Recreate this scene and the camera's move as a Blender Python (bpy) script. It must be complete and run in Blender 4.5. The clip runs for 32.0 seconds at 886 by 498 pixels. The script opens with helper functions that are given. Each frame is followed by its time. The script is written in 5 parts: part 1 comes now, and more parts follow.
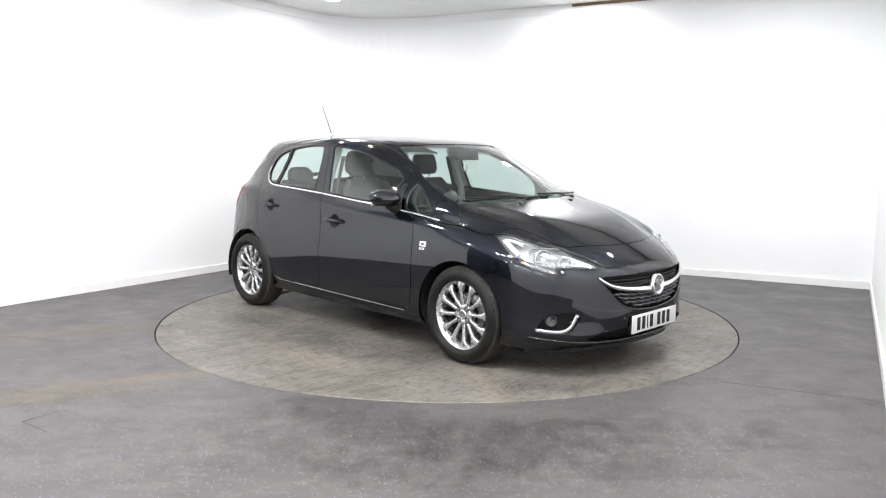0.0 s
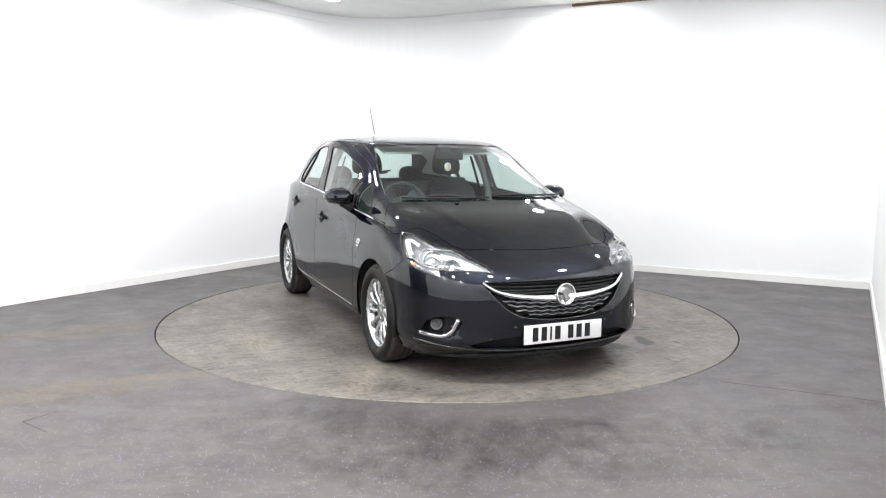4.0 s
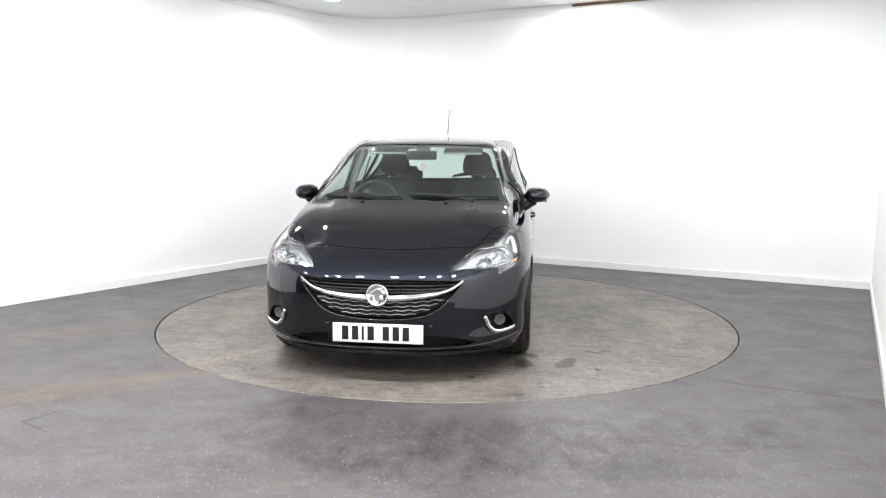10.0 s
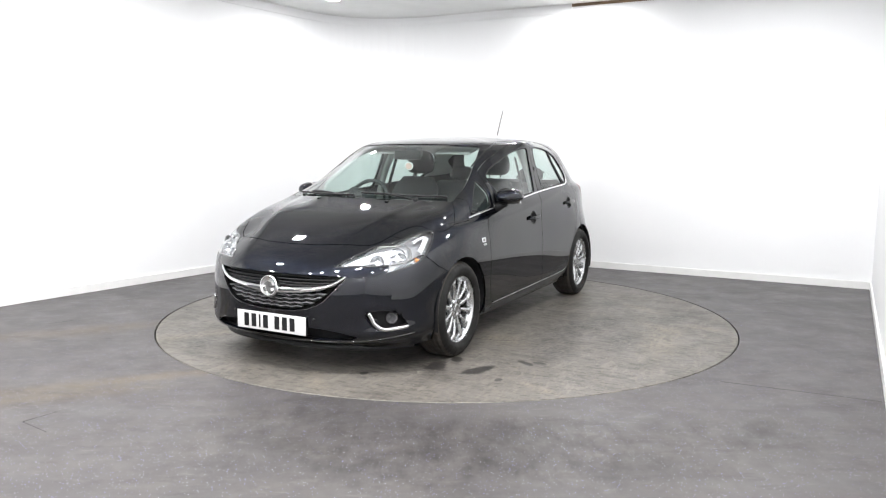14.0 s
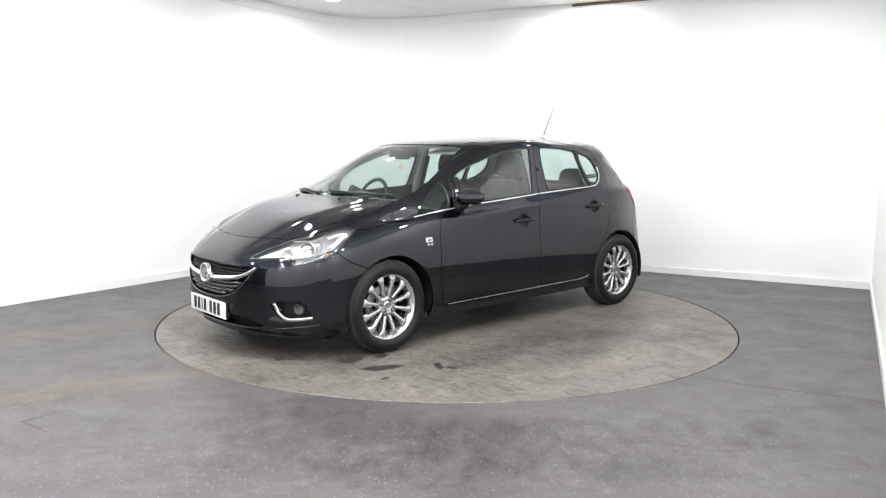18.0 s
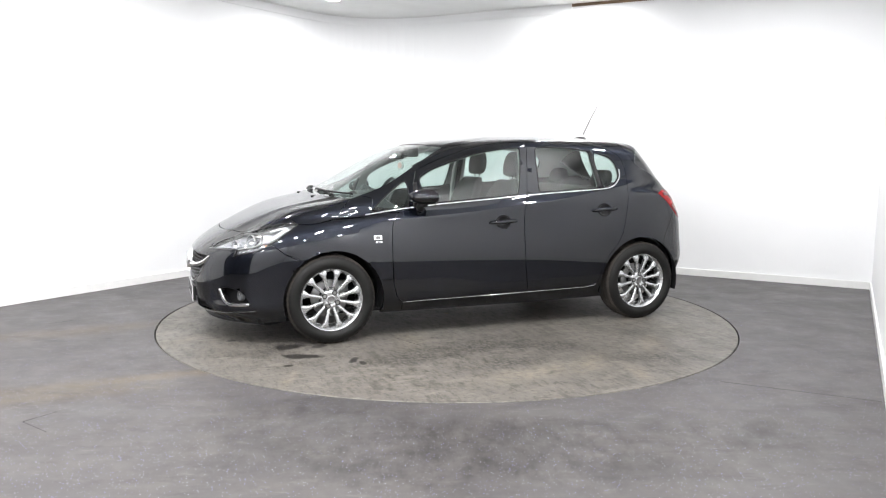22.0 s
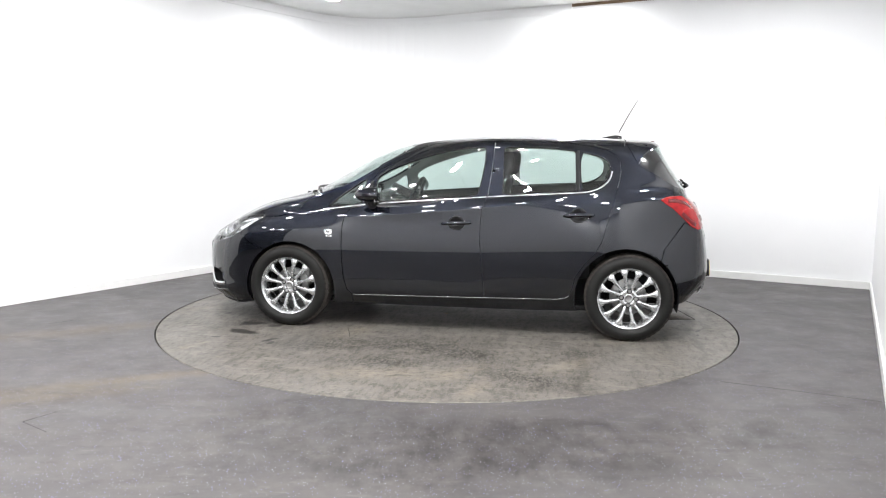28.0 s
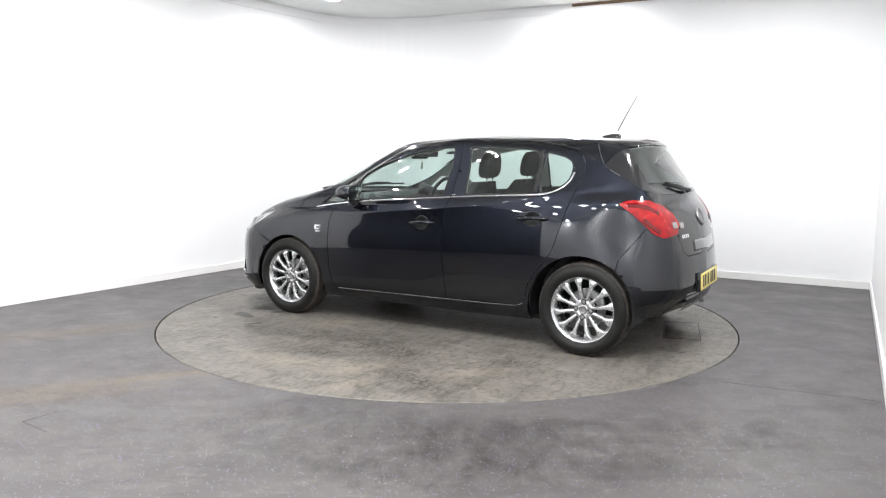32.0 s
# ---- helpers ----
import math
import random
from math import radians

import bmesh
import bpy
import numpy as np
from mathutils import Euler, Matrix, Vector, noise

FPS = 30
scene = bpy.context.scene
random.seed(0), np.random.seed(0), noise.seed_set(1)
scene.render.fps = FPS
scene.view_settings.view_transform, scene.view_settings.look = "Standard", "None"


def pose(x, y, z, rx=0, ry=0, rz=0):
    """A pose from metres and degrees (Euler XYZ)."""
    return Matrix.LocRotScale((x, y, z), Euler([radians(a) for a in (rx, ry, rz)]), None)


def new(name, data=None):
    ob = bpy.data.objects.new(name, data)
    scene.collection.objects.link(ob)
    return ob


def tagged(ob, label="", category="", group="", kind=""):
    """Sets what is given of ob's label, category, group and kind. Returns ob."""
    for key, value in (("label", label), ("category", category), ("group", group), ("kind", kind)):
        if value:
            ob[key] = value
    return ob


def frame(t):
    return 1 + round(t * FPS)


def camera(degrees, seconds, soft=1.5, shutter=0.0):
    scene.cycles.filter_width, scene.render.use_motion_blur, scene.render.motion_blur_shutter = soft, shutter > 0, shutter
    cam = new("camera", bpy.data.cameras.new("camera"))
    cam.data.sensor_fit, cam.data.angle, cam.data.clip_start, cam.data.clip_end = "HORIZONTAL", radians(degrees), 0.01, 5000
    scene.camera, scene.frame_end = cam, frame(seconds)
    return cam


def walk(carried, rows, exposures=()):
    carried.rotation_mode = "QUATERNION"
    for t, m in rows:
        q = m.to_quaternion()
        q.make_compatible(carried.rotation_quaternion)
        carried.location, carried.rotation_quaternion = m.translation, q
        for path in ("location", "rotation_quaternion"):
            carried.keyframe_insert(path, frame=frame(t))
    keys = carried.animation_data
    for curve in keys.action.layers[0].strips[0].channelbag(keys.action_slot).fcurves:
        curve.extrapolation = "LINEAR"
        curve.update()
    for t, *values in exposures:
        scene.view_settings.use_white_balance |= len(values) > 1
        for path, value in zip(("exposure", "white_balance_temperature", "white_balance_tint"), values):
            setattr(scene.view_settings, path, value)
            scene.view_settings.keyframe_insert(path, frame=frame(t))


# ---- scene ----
# ------------------------------------------------------------------ camera
FOV = 60.303
EYE = (0.0, -6.152, 1.3226)
cam = camera(FOV, 32.0, soft=1.1)
CAM = pose(*EYE) @ pose(0, 0, 0, 0, 0, 0.3068) @ pose(0, 0, 0, 90 - 7.2955, 0, 0) @ pose(0, 0, 0, 0, 0, 0.4224)
walk(cam, [(0.0, CAM), (32.0, CAM)])

# turntable and car: angle of the car's nose against +x, and the car's place on the disc
SPIN, SPIN_START = -5.1687, -44.98
CAR_X, CAR_Y = -0.1526, -0.1585


def turn_at(t):
    return SPIN_START + SPIN * t

# ------------------------------------------------------------------ light
# A closed white room lit by LED panels in its ceiling; no daylight.
world = bpy.data.worlds.new("world")
scene.world = world
world.use_nodes = True
world.node_tree.nodes["Background"].inputs[0].default_value = (0.9, 0.95, 1.0, 1)
world.node_tree.nodes["Background"].inputs[1].default_value = 0.05
scene.view_settings.exposure = 0.0
CEIL = 2.99
LED_GLOW = 60.0
LED_WATTS = 28.6
LED_COLOR = (1.0, 1.0, 1.0)
# centres of the ceiling panels, and their turn: rows along the walls and across the room before the turntable, none over it
LED_HALF = .065
LED_AT = [(-3.9, -2.0, 57), (-2.75, -1.0, 57), (-2.1, .45, 57), (-1.25, 2.4, 20), (1.35, 2.25, -29), (2.75, .35, -29), (2.1, -1.35, -29),
          *[(-2.6 + .62 * k, -2.75 - .03 * k, 0) for k in range(7)],
          (-4.6, -3.6, 57), (-3.0, -4.4, 57), (-1.5, -4.6, 57), (.3, -4.6, 57), (1.55, -4.9, 57),
          (-4.9, -4.7, 57), (-3.3, -5.6, 57), (-1.7, -6.3, 57), (.1, -7.1, 57)]
# ------------------------------------------------------------------ materials
def mat(name, color, rough=0.5, metal=0.0, coat=0.0, bump=0.0, bump_scale=200.0, vary=0.0, vary_scale=6.0, coat_rough=0.03):
    """A principled material with grain (bump) and slow variation of tone and gloss."""
    m = bpy.data.materials.new(name)
    m.use_nodes = True
    n, l = m.node_tree.nodes, m.node_tree.links
    b = n["Principled BSDF"]
    b.inputs["Base Color"].default_value = (*color, 1)
    b.inputs["Roughness"].default_value = rough
    b.inputs["Metallic"].default_value = metal
    b.inputs["Coat Weight"].default_value = coat
    b.inputs["Coat Roughness"].default_value = coat_rough
    co = n.new("ShaderNodeTexCoord")
    if vary:
        t = n.new("ShaderNodeTexNoise")
        t.inputs["Scale"].default_value = vary_scale
        t.inputs["Detail"].default_value = 5
        l.new(co.outputs["Object"], t.inputs["Vector"])
        mr = n.new("ShaderNodeMapRange")
        mr.inputs[1].default_value, mr.inputs[2].default_value = 0.25, 0.75
        mr.inputs[3].default_value, mr.inputs[4].default_value = 1 - vary, 1 + vary
        l.new(t.outputs["Fac"], mr.inputs[0])
        mix = n.new("ShaderNodeVectorMath")
        mix.operation = "SCALE"
        mix.inputs[0].default_value = color
        l.new(mr.outputs[0], mix.inputs["Scale"])
        l.new(mix.outputs[0], b.inputs["Base Color"])
        mul = n.new("ShaderNodeMath")
        mul.operation = "MULTIPLY"
        mul.inputs[1].default_value = rough
        l.new(mr.outputs[0], mul.inputs[0])
        l.new(mul.outputs[0], b.inputs["Roughness"])
    if bump:
        t = n.new("ShaderNodeTexNoise")
        t.inputs["Scale"].default_value = bump_scale
        t.inputs["Detail"].default_value = 3
        l.new(co.outputs["Object"], t.inputs["Vector"])
        bp = n.new("ShaderNodeBump")
        bp.inputs["Strength"].default_value = bump
        bp.inputs["Distance"].default_value = 0.002
        l.new(t.outputs["Fac"], bp.inputs["Height"])
        l.new(bp.outputs[0], b.inputs["Normal"])
    return m


def paint_mat():
    """Blue-black metallic paint: fine flakes under a clear coat."""
    m = mat("black_metallic_paint", (0.012, 0.013, 0.016), 0.40, 1.0, 1.0)
    n, l = m.node_tree.nodes, m.node_tree.links
    b, co = n["Principled BSDF"], n.new("ShaderNodeTexCoord")
    b.inputs["Coat IOR"].default_value = 1.56
    b.inputs["Coat Tint"].default_value = (0.97, 0.98, 1.0, 1)
    b.inputs["Specular Tint"].default_value = (0.30, 0.32, 0.38, 1)
    v = n.new("ShaderNodeTexVoronoi")
    v.inputs["Scale"].default_value = 900
    l.new(co.outputs["Object"], v.inputs["Vector"])
    ramp = n.new("ShaderNodeValToRGB")
    ramp.color_ramp.elements[0].color = (0.0028, 0.0034, 0.006, 1)
    ramp.color_ramp.elements[1].color = (0.0130, 0.0152, 0.0228, 1)
    l.new(v.outputs["Color"], ramp.inputs["Fac"])
    l.new(ramp.outputs["Color"], b.inputs["Base Color"])
    return m


def glass_mat(name, tint, gloss=1.0, film=0.085):
    """A thin pane: clear tinted glass with a mirror film that grows at grazing angles."""
    m = bpy.data.materials.new(name)
    m.use_nodes = True
    n, l = m.node_tree.nodes, m.node_tree.links
    n.remove(n["Principled BSDF"])
    tr, gl, mix, fr = (n.new("ShaderNodeBsdfTransparent"), n.new("ShaderNodeBsdfGlossy"), n.new("ShaderNodeMixShader"), n.new("ShaderNodeLayerWeight"))
    tr.inputs["Color"].default_value = (*tint, 1)
    gl.inputs["Roughness"].default_value = 0.01
    gl.inputs["Color"].default_value = (gloss, gloss, gloss, 1)
    fr.inputs["Blend"].default_value = 0.5
    pw, mr = n.new("ShaderNodeMath"), n.new("ShaderNodeMapRange")
    pw.operation = "POWER"
    pw.inputs[1].default_value = 5.0
    mr.inputs[3].default_value, mr.inputs[4].default_value = film, 1.0
    l.new(fr.outputs["Facing"], pw.inputs[0])
    l.new(pw.outputs[0], mr.inputs[0])
    l.new(mr.outputs[0], mix.inputs[0])
    l.new(tr.outputs[0], mix.inputs[1])
    l.new(gl.outputs[0], mix.inputs[2])
    l.new(mix.outputs[0], n["Material Output"].inputs["Surface"])
    return m


def glow_mat(name, color, strength):
    m = mat(name, color, 0.4)
    b = m.node_tree.nodes["Principled BSDF"]
    b.inputs["Emission Color"].default_value = (*color, 1)
    b.inputs["Emission Strength"].default_value = strength
    return m


def floor_mat(name, disc):
    """Safety vinyl: warm grey, brown drag stains, dark scuffs, dull patches and tiny bright flecks."""
    m = mat(name, (0.2, 0.19, 0.18), 0.42)
    n, l = m.node_tree.nodes, m.node_tree.links
    b, co = n["Principled BSDF"], n.new("ShaderNodeTexCoord")

    def noise_tex(scale, detail, rough=0.6, stretch=None, turn=0.0):
        t = n.new("ShaderNodeTexNoise")
        t.inputs["Scale"].default_value = scale
        t.inputs["Detail"].default_value = detail
        t.inputs["Roughness"].default_value = rough
        mp = n.new("ShaderNodeMapping")
        mp.inputs["Rotation"].default_value = (0, 0, radians(turn))
        mp.inputs["Scale"].default_value = stretch or (1, 1, 1)
        l.new(co.outputs["Object"], mp.inputs["Vector"])
        l.new(mp.outputs[0], t.inputs["Vector"])
        return t.outputs["Fac"]

    def span(sock, a, c, lo=0.0, hi=1.0):
        r = n.new("ShaderNodeMapRange")
        for k, v in enumerate((a, c, lo, hi)):
            r.inputs[k + 1].default_value = v
        l.new(sock, r.inputs[0])
        return r.outputs[0]

    def blend(fac, a, c):
        x = n.new("ShaderNodeMix")
        x.data_type = "RGBA"
        l.new(fac, x.inputs["Factor"])
        for sock, val in ((x.inputs["A"], a), (x.inputs["B"], c)):
            if isinstance(val, tuple):
                sock.default_value = (*val, 1)
            else:
                l.new(val, sock)
        return x.outputs["Result"]

    def times(a, c):
        x = n.new("ShaderNodeMath")
        x.operation = "MULTIPLY"
        l.new(a, x.inputs[0])
        if isinstance(c, float):
            x.inputs[1].default_value = c
        else:
            l.new(c, x.inputs[1])
        return x.outputs[0]

    def spot(x, y, rx, ry, turn, edge=0.35):
        """1 inside a ragged oval at (x, y)."""
        mp = n.new("ShaderNodeMapping")
        mp.vector_type = "TEXTURE"
        mp.inputs["Location"].default_value = (x, y, 0)
        mp.inputs["Rotation"].default_value = (0, 0, radians(turn))
        mp.inputs["Scale"].default_value = (rx, ry, 1)
        l.new(co.outputs["Object"], mp.inputs["Vector"])
        ln = n.new("ShaderNodeVectorMath")
        ln.operation = "LENGTH"
        l.new(mp.outputs[0], ln.inputs[0])
        add = n.new("ShaderNodeMath")
        add.operation = "ADD"
        l.new(ln.outputs["Value"], add.inputs[0])
        l.new(span(RAG, 0.3, 0.7, -0.5, 0.5), add.inputs[1])
        return span(add.outputs[0], 1.0 + edge / 2, 1.0 - edge / 2)

    RAG = noise_tex(7.0, 6, 0.7)
    base = blend(span(noise_tex(0.9, 6), 0.35, 0.65), DISC_A if disc else FLOOR_A, DISC_B if disc else FLOOR_B)
    base = blend(times(span(noise_tex(5.0, 8, 0.7), 0.45, 0.75), 0.5), base, FLOOR_C)
    if disc:
        # brushed-in traffic dirt and flaking scuffs
        base = blend(times(span(noise_tex(26, 10, 0.82, (1.0, 0.35, 1), 20), 0.49, 0.59), 0.7), base, (0.026, 0.023, 0.019))
        base = blend(times(span(noise_tex(38, 10, 0.82, (0.4, 1.0, 1), -25), 0.52, 0.61), 0.7), base, (0.19, 0.168, 0.132))
        base = blend(times(span(noise_tex(7, 9, 0.75, (1.0, 0.3, 1), 75), 0.52, 0.60), 0.55), base, (0.045, 0.041, 0.036))
        base = blend(times(span(noise_tex(11, 9, 0.78, (0.3, 1.0, 1), -60), 0.54, 0.60), 0.6), base, (0.185, 0.172, 0.150))
        grit = span(noise_tex(48, 10, 0.82, (1.0, 0.5, 1), 40), 0.46, 0.56)
        for args in RUBBED:
            base = blend(times(times(spot(*args, 1.3), grit), 0.85), base, (0.017, 0.0155, 0.0145))
        for args in PALE:
            base = blend(times(times(spot(*args, 1.3), span(noise_tex(40, 8, 0.8, (0.3, 1.0, 1), 10), 0.44, 0.58)), 0.8), base, (0.21, 0.185, 0.145))
        for args in STAINS:
            base = blend(times(spot(*args), 0.85), base, (0.012, 0.011, 0.0105))
    else:
        for args in BROWN:
            base = blend(times(spot(*args, 1.6), 0.6), base, (0.105, 0.084, 0.054))
        base = blend(times(span(noise_tex(6, 9, 0.78, (0.35, 1.0, 1), 8), 0.54, 0.63), 0.5), base, (0.030, 0.0275, 0.0275))
        base = blend(times(span(noise_tex(16, 9, 0.8, (0.3, 1.0, 1), 15), 0.55, 0.62), 0.35), base, (0.14, 0.130, 0.122))
        for args in SCUFFS:
            base = blend(times(times(spot(*args, 1.4), span(noise_tex(9, 8, 0.75, (1.0, 0.45, 1)), 0.40, 0.62)), 0.75), base, (0.024, 0.022, 0.021))
    fleck = n.new("ShaderNodeTexVoronoi")
    fleck.inputs["Scale"].default_value = 125
    l.new(co.outputs["Object"], fleck.inputs["Vector"])
    pick = n.new("ShaderNodeSeparateColor")
    l.new(fleck.outputs["Color"], pick.inputs[0])
    dot = times(span(fleck.outputs["Distance"], 0.30, 0.20), span(pick.outputs[0], 0.75, 0.77))
    hue = blend(span(pick.outputs[1], 0.5, 0.55), (0.60, 0.59, 0.76), (0.34, 0.32, 0.80))
    hue = blend(span(pick.outputs[2], 0.6, 0.62), hue, (0.05, 0.05, 0.055))
    base = blend(times(dot, 0.2 if disc else 0.6), base, hue)
    l.new(base, b.inputs["Base Color"])
    b.inputs["Specular IOR Level"].default_value = 0.22
    rough = span(noise_tex(3.0, 7, 0.7), 0.3, 0.7, FLOOR_R[0], FLOOR_R[1])
    l.new(rough, b.inputs["Roughness"])
    bp = n.new("ShaderNodeBump")
    bp.inputs["Strength"].default_value = 0.12
    bp.inputs["Distance"].default_value = 0.001
    l.new(noise_tex(120, 4), bp.inputs["Height"])
    l.new(bp.outputs[0], b.inputs["Normal"])
    return m


FLOOR_A, FLOOR_B, FLOOR_C = (0.058, 0.0540, 0.0548), (0.074, 0.0690, 0.0690), (0.108, 0.098, 0.090)
DISC_A, DISC_B = (0.120, 0.111, 0.100), (0.140, 0.130, 0.117)
FLOOR_R = (0.34, 0.52)
# (x, y, half length, half width, turn): oil and water marks on the disc, drag stains and scuffs on the floor
CHIPS = [(1.889, -2.567), (1.295, -3.02), (2.283, -2.204)]
RUBBED = [(.10, 1.05, .32, .16, 20), (-.30, 1.20, .28, .14, -25), (-1.10, 1.06, .14, .08, 0), (.18, 1.49, .30, .10, 10), (1.45, .60, .22, .16, 40), (.70, 1.15, .30, .14, 30), (.76, -1.05, .35, .18, 10), (.0, -1.2, .35, .15, -15),
          (1.65, -1.1, .25, .12, 50), (-.8, 1.7, .35, .12, -20), (-.9, -1.3, .3, .15, 25)]
PALE = [(-1.73, -.013, .02, .012, 0), (-1.945, .122, .035, .014, 10), (-2.05, .144, .025, .012, 0), (-1.0, 1.38, .20, .07, 55), (-.5, 1.95, .18, .05, 80), (.56, .73, .22, .09, 65), (2.02, .2, .16, .05, 45), (1.52, 1.38, .18, .03, 66), (.1, 1.75, .35, .10, 5), (-.35, 1.65, .2, .08, 50), (1.5, -1.2, .3, .08, -30), (.3, -1.6, .4, .12, 0), (-1.4, .6, .2, .08, 30)]
STAINS = [(1.38, .92, .125, .055, -20), (1.40, .66, .09, .06, 10), (1.07, 1.12, .07, .025, 60), (1.03, 1.19, .045, .02, 90), (1.48, 1.11, .03, .02, 0), (1.20, .70, .06, .04, 30), (1.75, .35, .03, .02, 0), (-1.93, .36, .03, .012, 80), (-1.95, .22, .03, .012, 60)]
BROWN = [(-2.057, -1.989, .85, .07, 24), (-1.605, -1.777, .35, .05, 24), (-2.745, -.748, .65, .12, 27), (-2.311, -2.282, .6, .08, 22)]
SCUFFS = [(-.654, -2.411, .4, .2, 10), (.151, -2.653, .5, .16, 0), (.655, -2.581, .3, .12, 0), (-.302, -2.887, .7, .25, 0), (.505, -3.038, .8, .2, 5), (1.411, -2.63, .4, .15, 0)]

M_PAINT = paint_mat()
M_WALL = mat("white_wall_paint", (0.855, 0.86, 0.87), 0.55, vary=0.02, vary_scale=1.2, bump=0.05, bump_scale=90)
M_SKIRT = mat("white_gloss_trim", (0.80, 0.80, 0.79), 0.3, vary=0.04, vary_scale=9)
M_DARK_WALL = mat("dark_grey_wall", (0.04, 0.041, 0.044), 0.5, vary=0.15, vary_scale=3)
M_CEIL = mat("ceiling_paint", (0.78, 0.785, 0.78), 0.7, vary=0.05, vary_scale=3, bump=0.1, bump_scale=60)
M_BROWN = mat("bare_brown_board", (0.20, 0.13, 0.08), 0.7, vary=0.3, vary_scale=12)
M_FLOOR = floor_mat("grey_safety_vinyl", False)
M_DISC = floor_mat("worn_turntable_vinyl", True)
M_PIT = mat("dark_pit", (0.015, 0.014, 0.013), 0.8)
M_RUBBER = mat("tyre_rubber", (0.008, 0.0078, 0.0075), 0.55, bump=0.25, bump_scale=180, vary=0.35, vary_scale=14)
M_TREAD = mat("dusty_tread_rubber", (0.030, 0.025, 0.021), 0.8, bump=0.3, bump_scale=150, vary=0.4, vary_scale=20)
M_ALLOY = mat("silver_alloy", (0.52, 0.53, 0.54), 0.27, 0.85, 0.35, vary=0.05, vary_scale=20)
M_STEEL = mat("grey_steel", (0.25, 0.25, 0.25), 0.42, 0.9, vary=0.2, vary_scale=30)
M_ROD = mat("grey_rod_plastic", (0.10, 0.10, 0.105), 0.6)
M_SEAM = mat("vinyl_seam", (0.018, 0.017, 0.017), 0.7)
M_LEAF = mat("dry_leaf", (0.32, 0.27, 0.15), 0.8)
M_SLAT = mat("grey_slat_plastic", (0.16, 0.16, 0.17), 0.32, 0.5)
M_DRL = mat("milky_light_strip", (0.55, 0.56, 0.58), 0.25, coat=0.3)
M_CHROME = mat("chrome", (0.82, 0.83, 0.84), 0.07, 1.0)
M_BLACK = mat("black_plastic", (0.012, 0.012, 0.013), 0.45, bump=0.15, bump_scale=400)
M_GLOSS = mat("gloss_black", (0.006, 0.006, 0.007), 0.12, 0.0, 1.0)
M_CLOTH = mat("dark_cloth", (0.030, 0.031, 0.034), 0.9, bump=0.05, bump_scale=220, vary=0.2, vary_scale=30)
M_DASH = mat("dash_plastic", (0.035, 0.037, 0.040), 0.6, bump=0.2, bump_scale=300)
M_LINING = mat("pale_headlining", (0.42, 0.43, 0.42), 0.9, bump=0.2, bump_scale=300)
M_GLASS = glass_mat("green_tint_glass", (0.76, 0.86, 0.83))
M_LENS = glass_mat("clear_lens", (0.93, 0.94, 0.95), film=0.04)
M_REVERSE = mat("grey_reversing_lens", (0.20, 0.18, 0.18), 0.25)
M_RED = mat("red_lens", (0.24, 0.003, 0.005), 0.22, 0.0, 0.22, vary=0.4, vary_scale=22, bump=0.3, bump_scale=120)
M_RED_DARK = mat("dark_red_lens", (0.09, 0.002, 0.003), 0.18, 0.0, 0.4, vary=0.3, vary_scale=60)
for soft in (M_RUBBER, M_BLACK, M_RED, M_RED_DARK):
    soft.node_tree.nodes["Principled BSDF"].inputs["Specular IOR Level"].default_value = 0.22
M_AMBER = mat("amber_lens", (0.75, 0.26, 0.06), 0.2, 0.0, 0.6)
M_WHITE = mat("white_plastic", (0.80, 0.80, 0.79), 0.35)
M_PLATE_W = mat("white_reflective_plate", (0.60, 0.60, 0.60), 0.35)
M_PLATE_Y = mat("yellow_reflective_plate", (0.72, 0.60, 0.16), 0.3)
M_LAMPBOWL = mat("bright_reflector", (0.60, 0.61, 0.63), 0.14, 0.95, bump=1.0, bump_scale=70)
M_LAMPGREY = mat("silver_lamp_housing", (0.42, 0.425, 0.44), 0.28, 0.75, bump=0.4, bump_scale=45)
M_PENDANT = mat("pink_white_pendant", (0.75, 0.5, 0.45), 0.5, vary=0.3, vary_scale=60)
M_LED = glow_mat("led_diffuser", (1.0, 0.98, 0.95), LED_GLOW)
# ------------------------------------------------------------------ helpers for meshes
def mesh_of(bm, name, material=None, smooth=True):
    me = bpy.data.meshes.new(name)
    bm.to_mesh(me)
    bm.free()
    if material:
        me.materials.append(material)
    if smooth:
        me.shade_smooth()
    return me


def part(name, bm, material, parent, label="", smooth=True):
    """Links a bmesh as one mesh object under a thing or under a part."""
    me = mesh_of(bm, name, material, smooth)
    ob = new(name, me)
    ob.parent = parent
    return tagged(ob, label)


def thing(name, bm, material, label, category, group="", kind="", smooth=False):
    return tagged(new(name, mesh_of(bm, name, material, smooth)), label, category, group, kind)


def add_box(bm, x0, x1, y0, y1, z0, z1, m=None):
    v = [bm.verts.new((x, y, z)) for x in (x0, x1) for y in (y0, y1) for z in (z0, z1)]
    for f in ((0, 1, 3, 2), (4, 6, 7, 5), (0, 4, 5, 1), (2, 3, 7, 6), (0, 2, 6, 4), (1, 5, 7, 3)):
        bm.faces.new([v[i] for i in f])
    if m is not None:
        for p in v:
            p.co = m @ p.co
    return v


def box_bm(x0, x1, y0, y1, z0, z1, bevel=0.0, m=None, seg=2):
    bm = bmesh.new()
    add_box(bm, x0, x1, y0, y1, z0, z1)
    if bevel:
        bmesh.ops.bevel(bm, geom=bm.edges[:], offset=bevel, segments=seg, affect="EDGES", profile=0.6)
    if m is not None:
        bm.transform(m)
    return bm


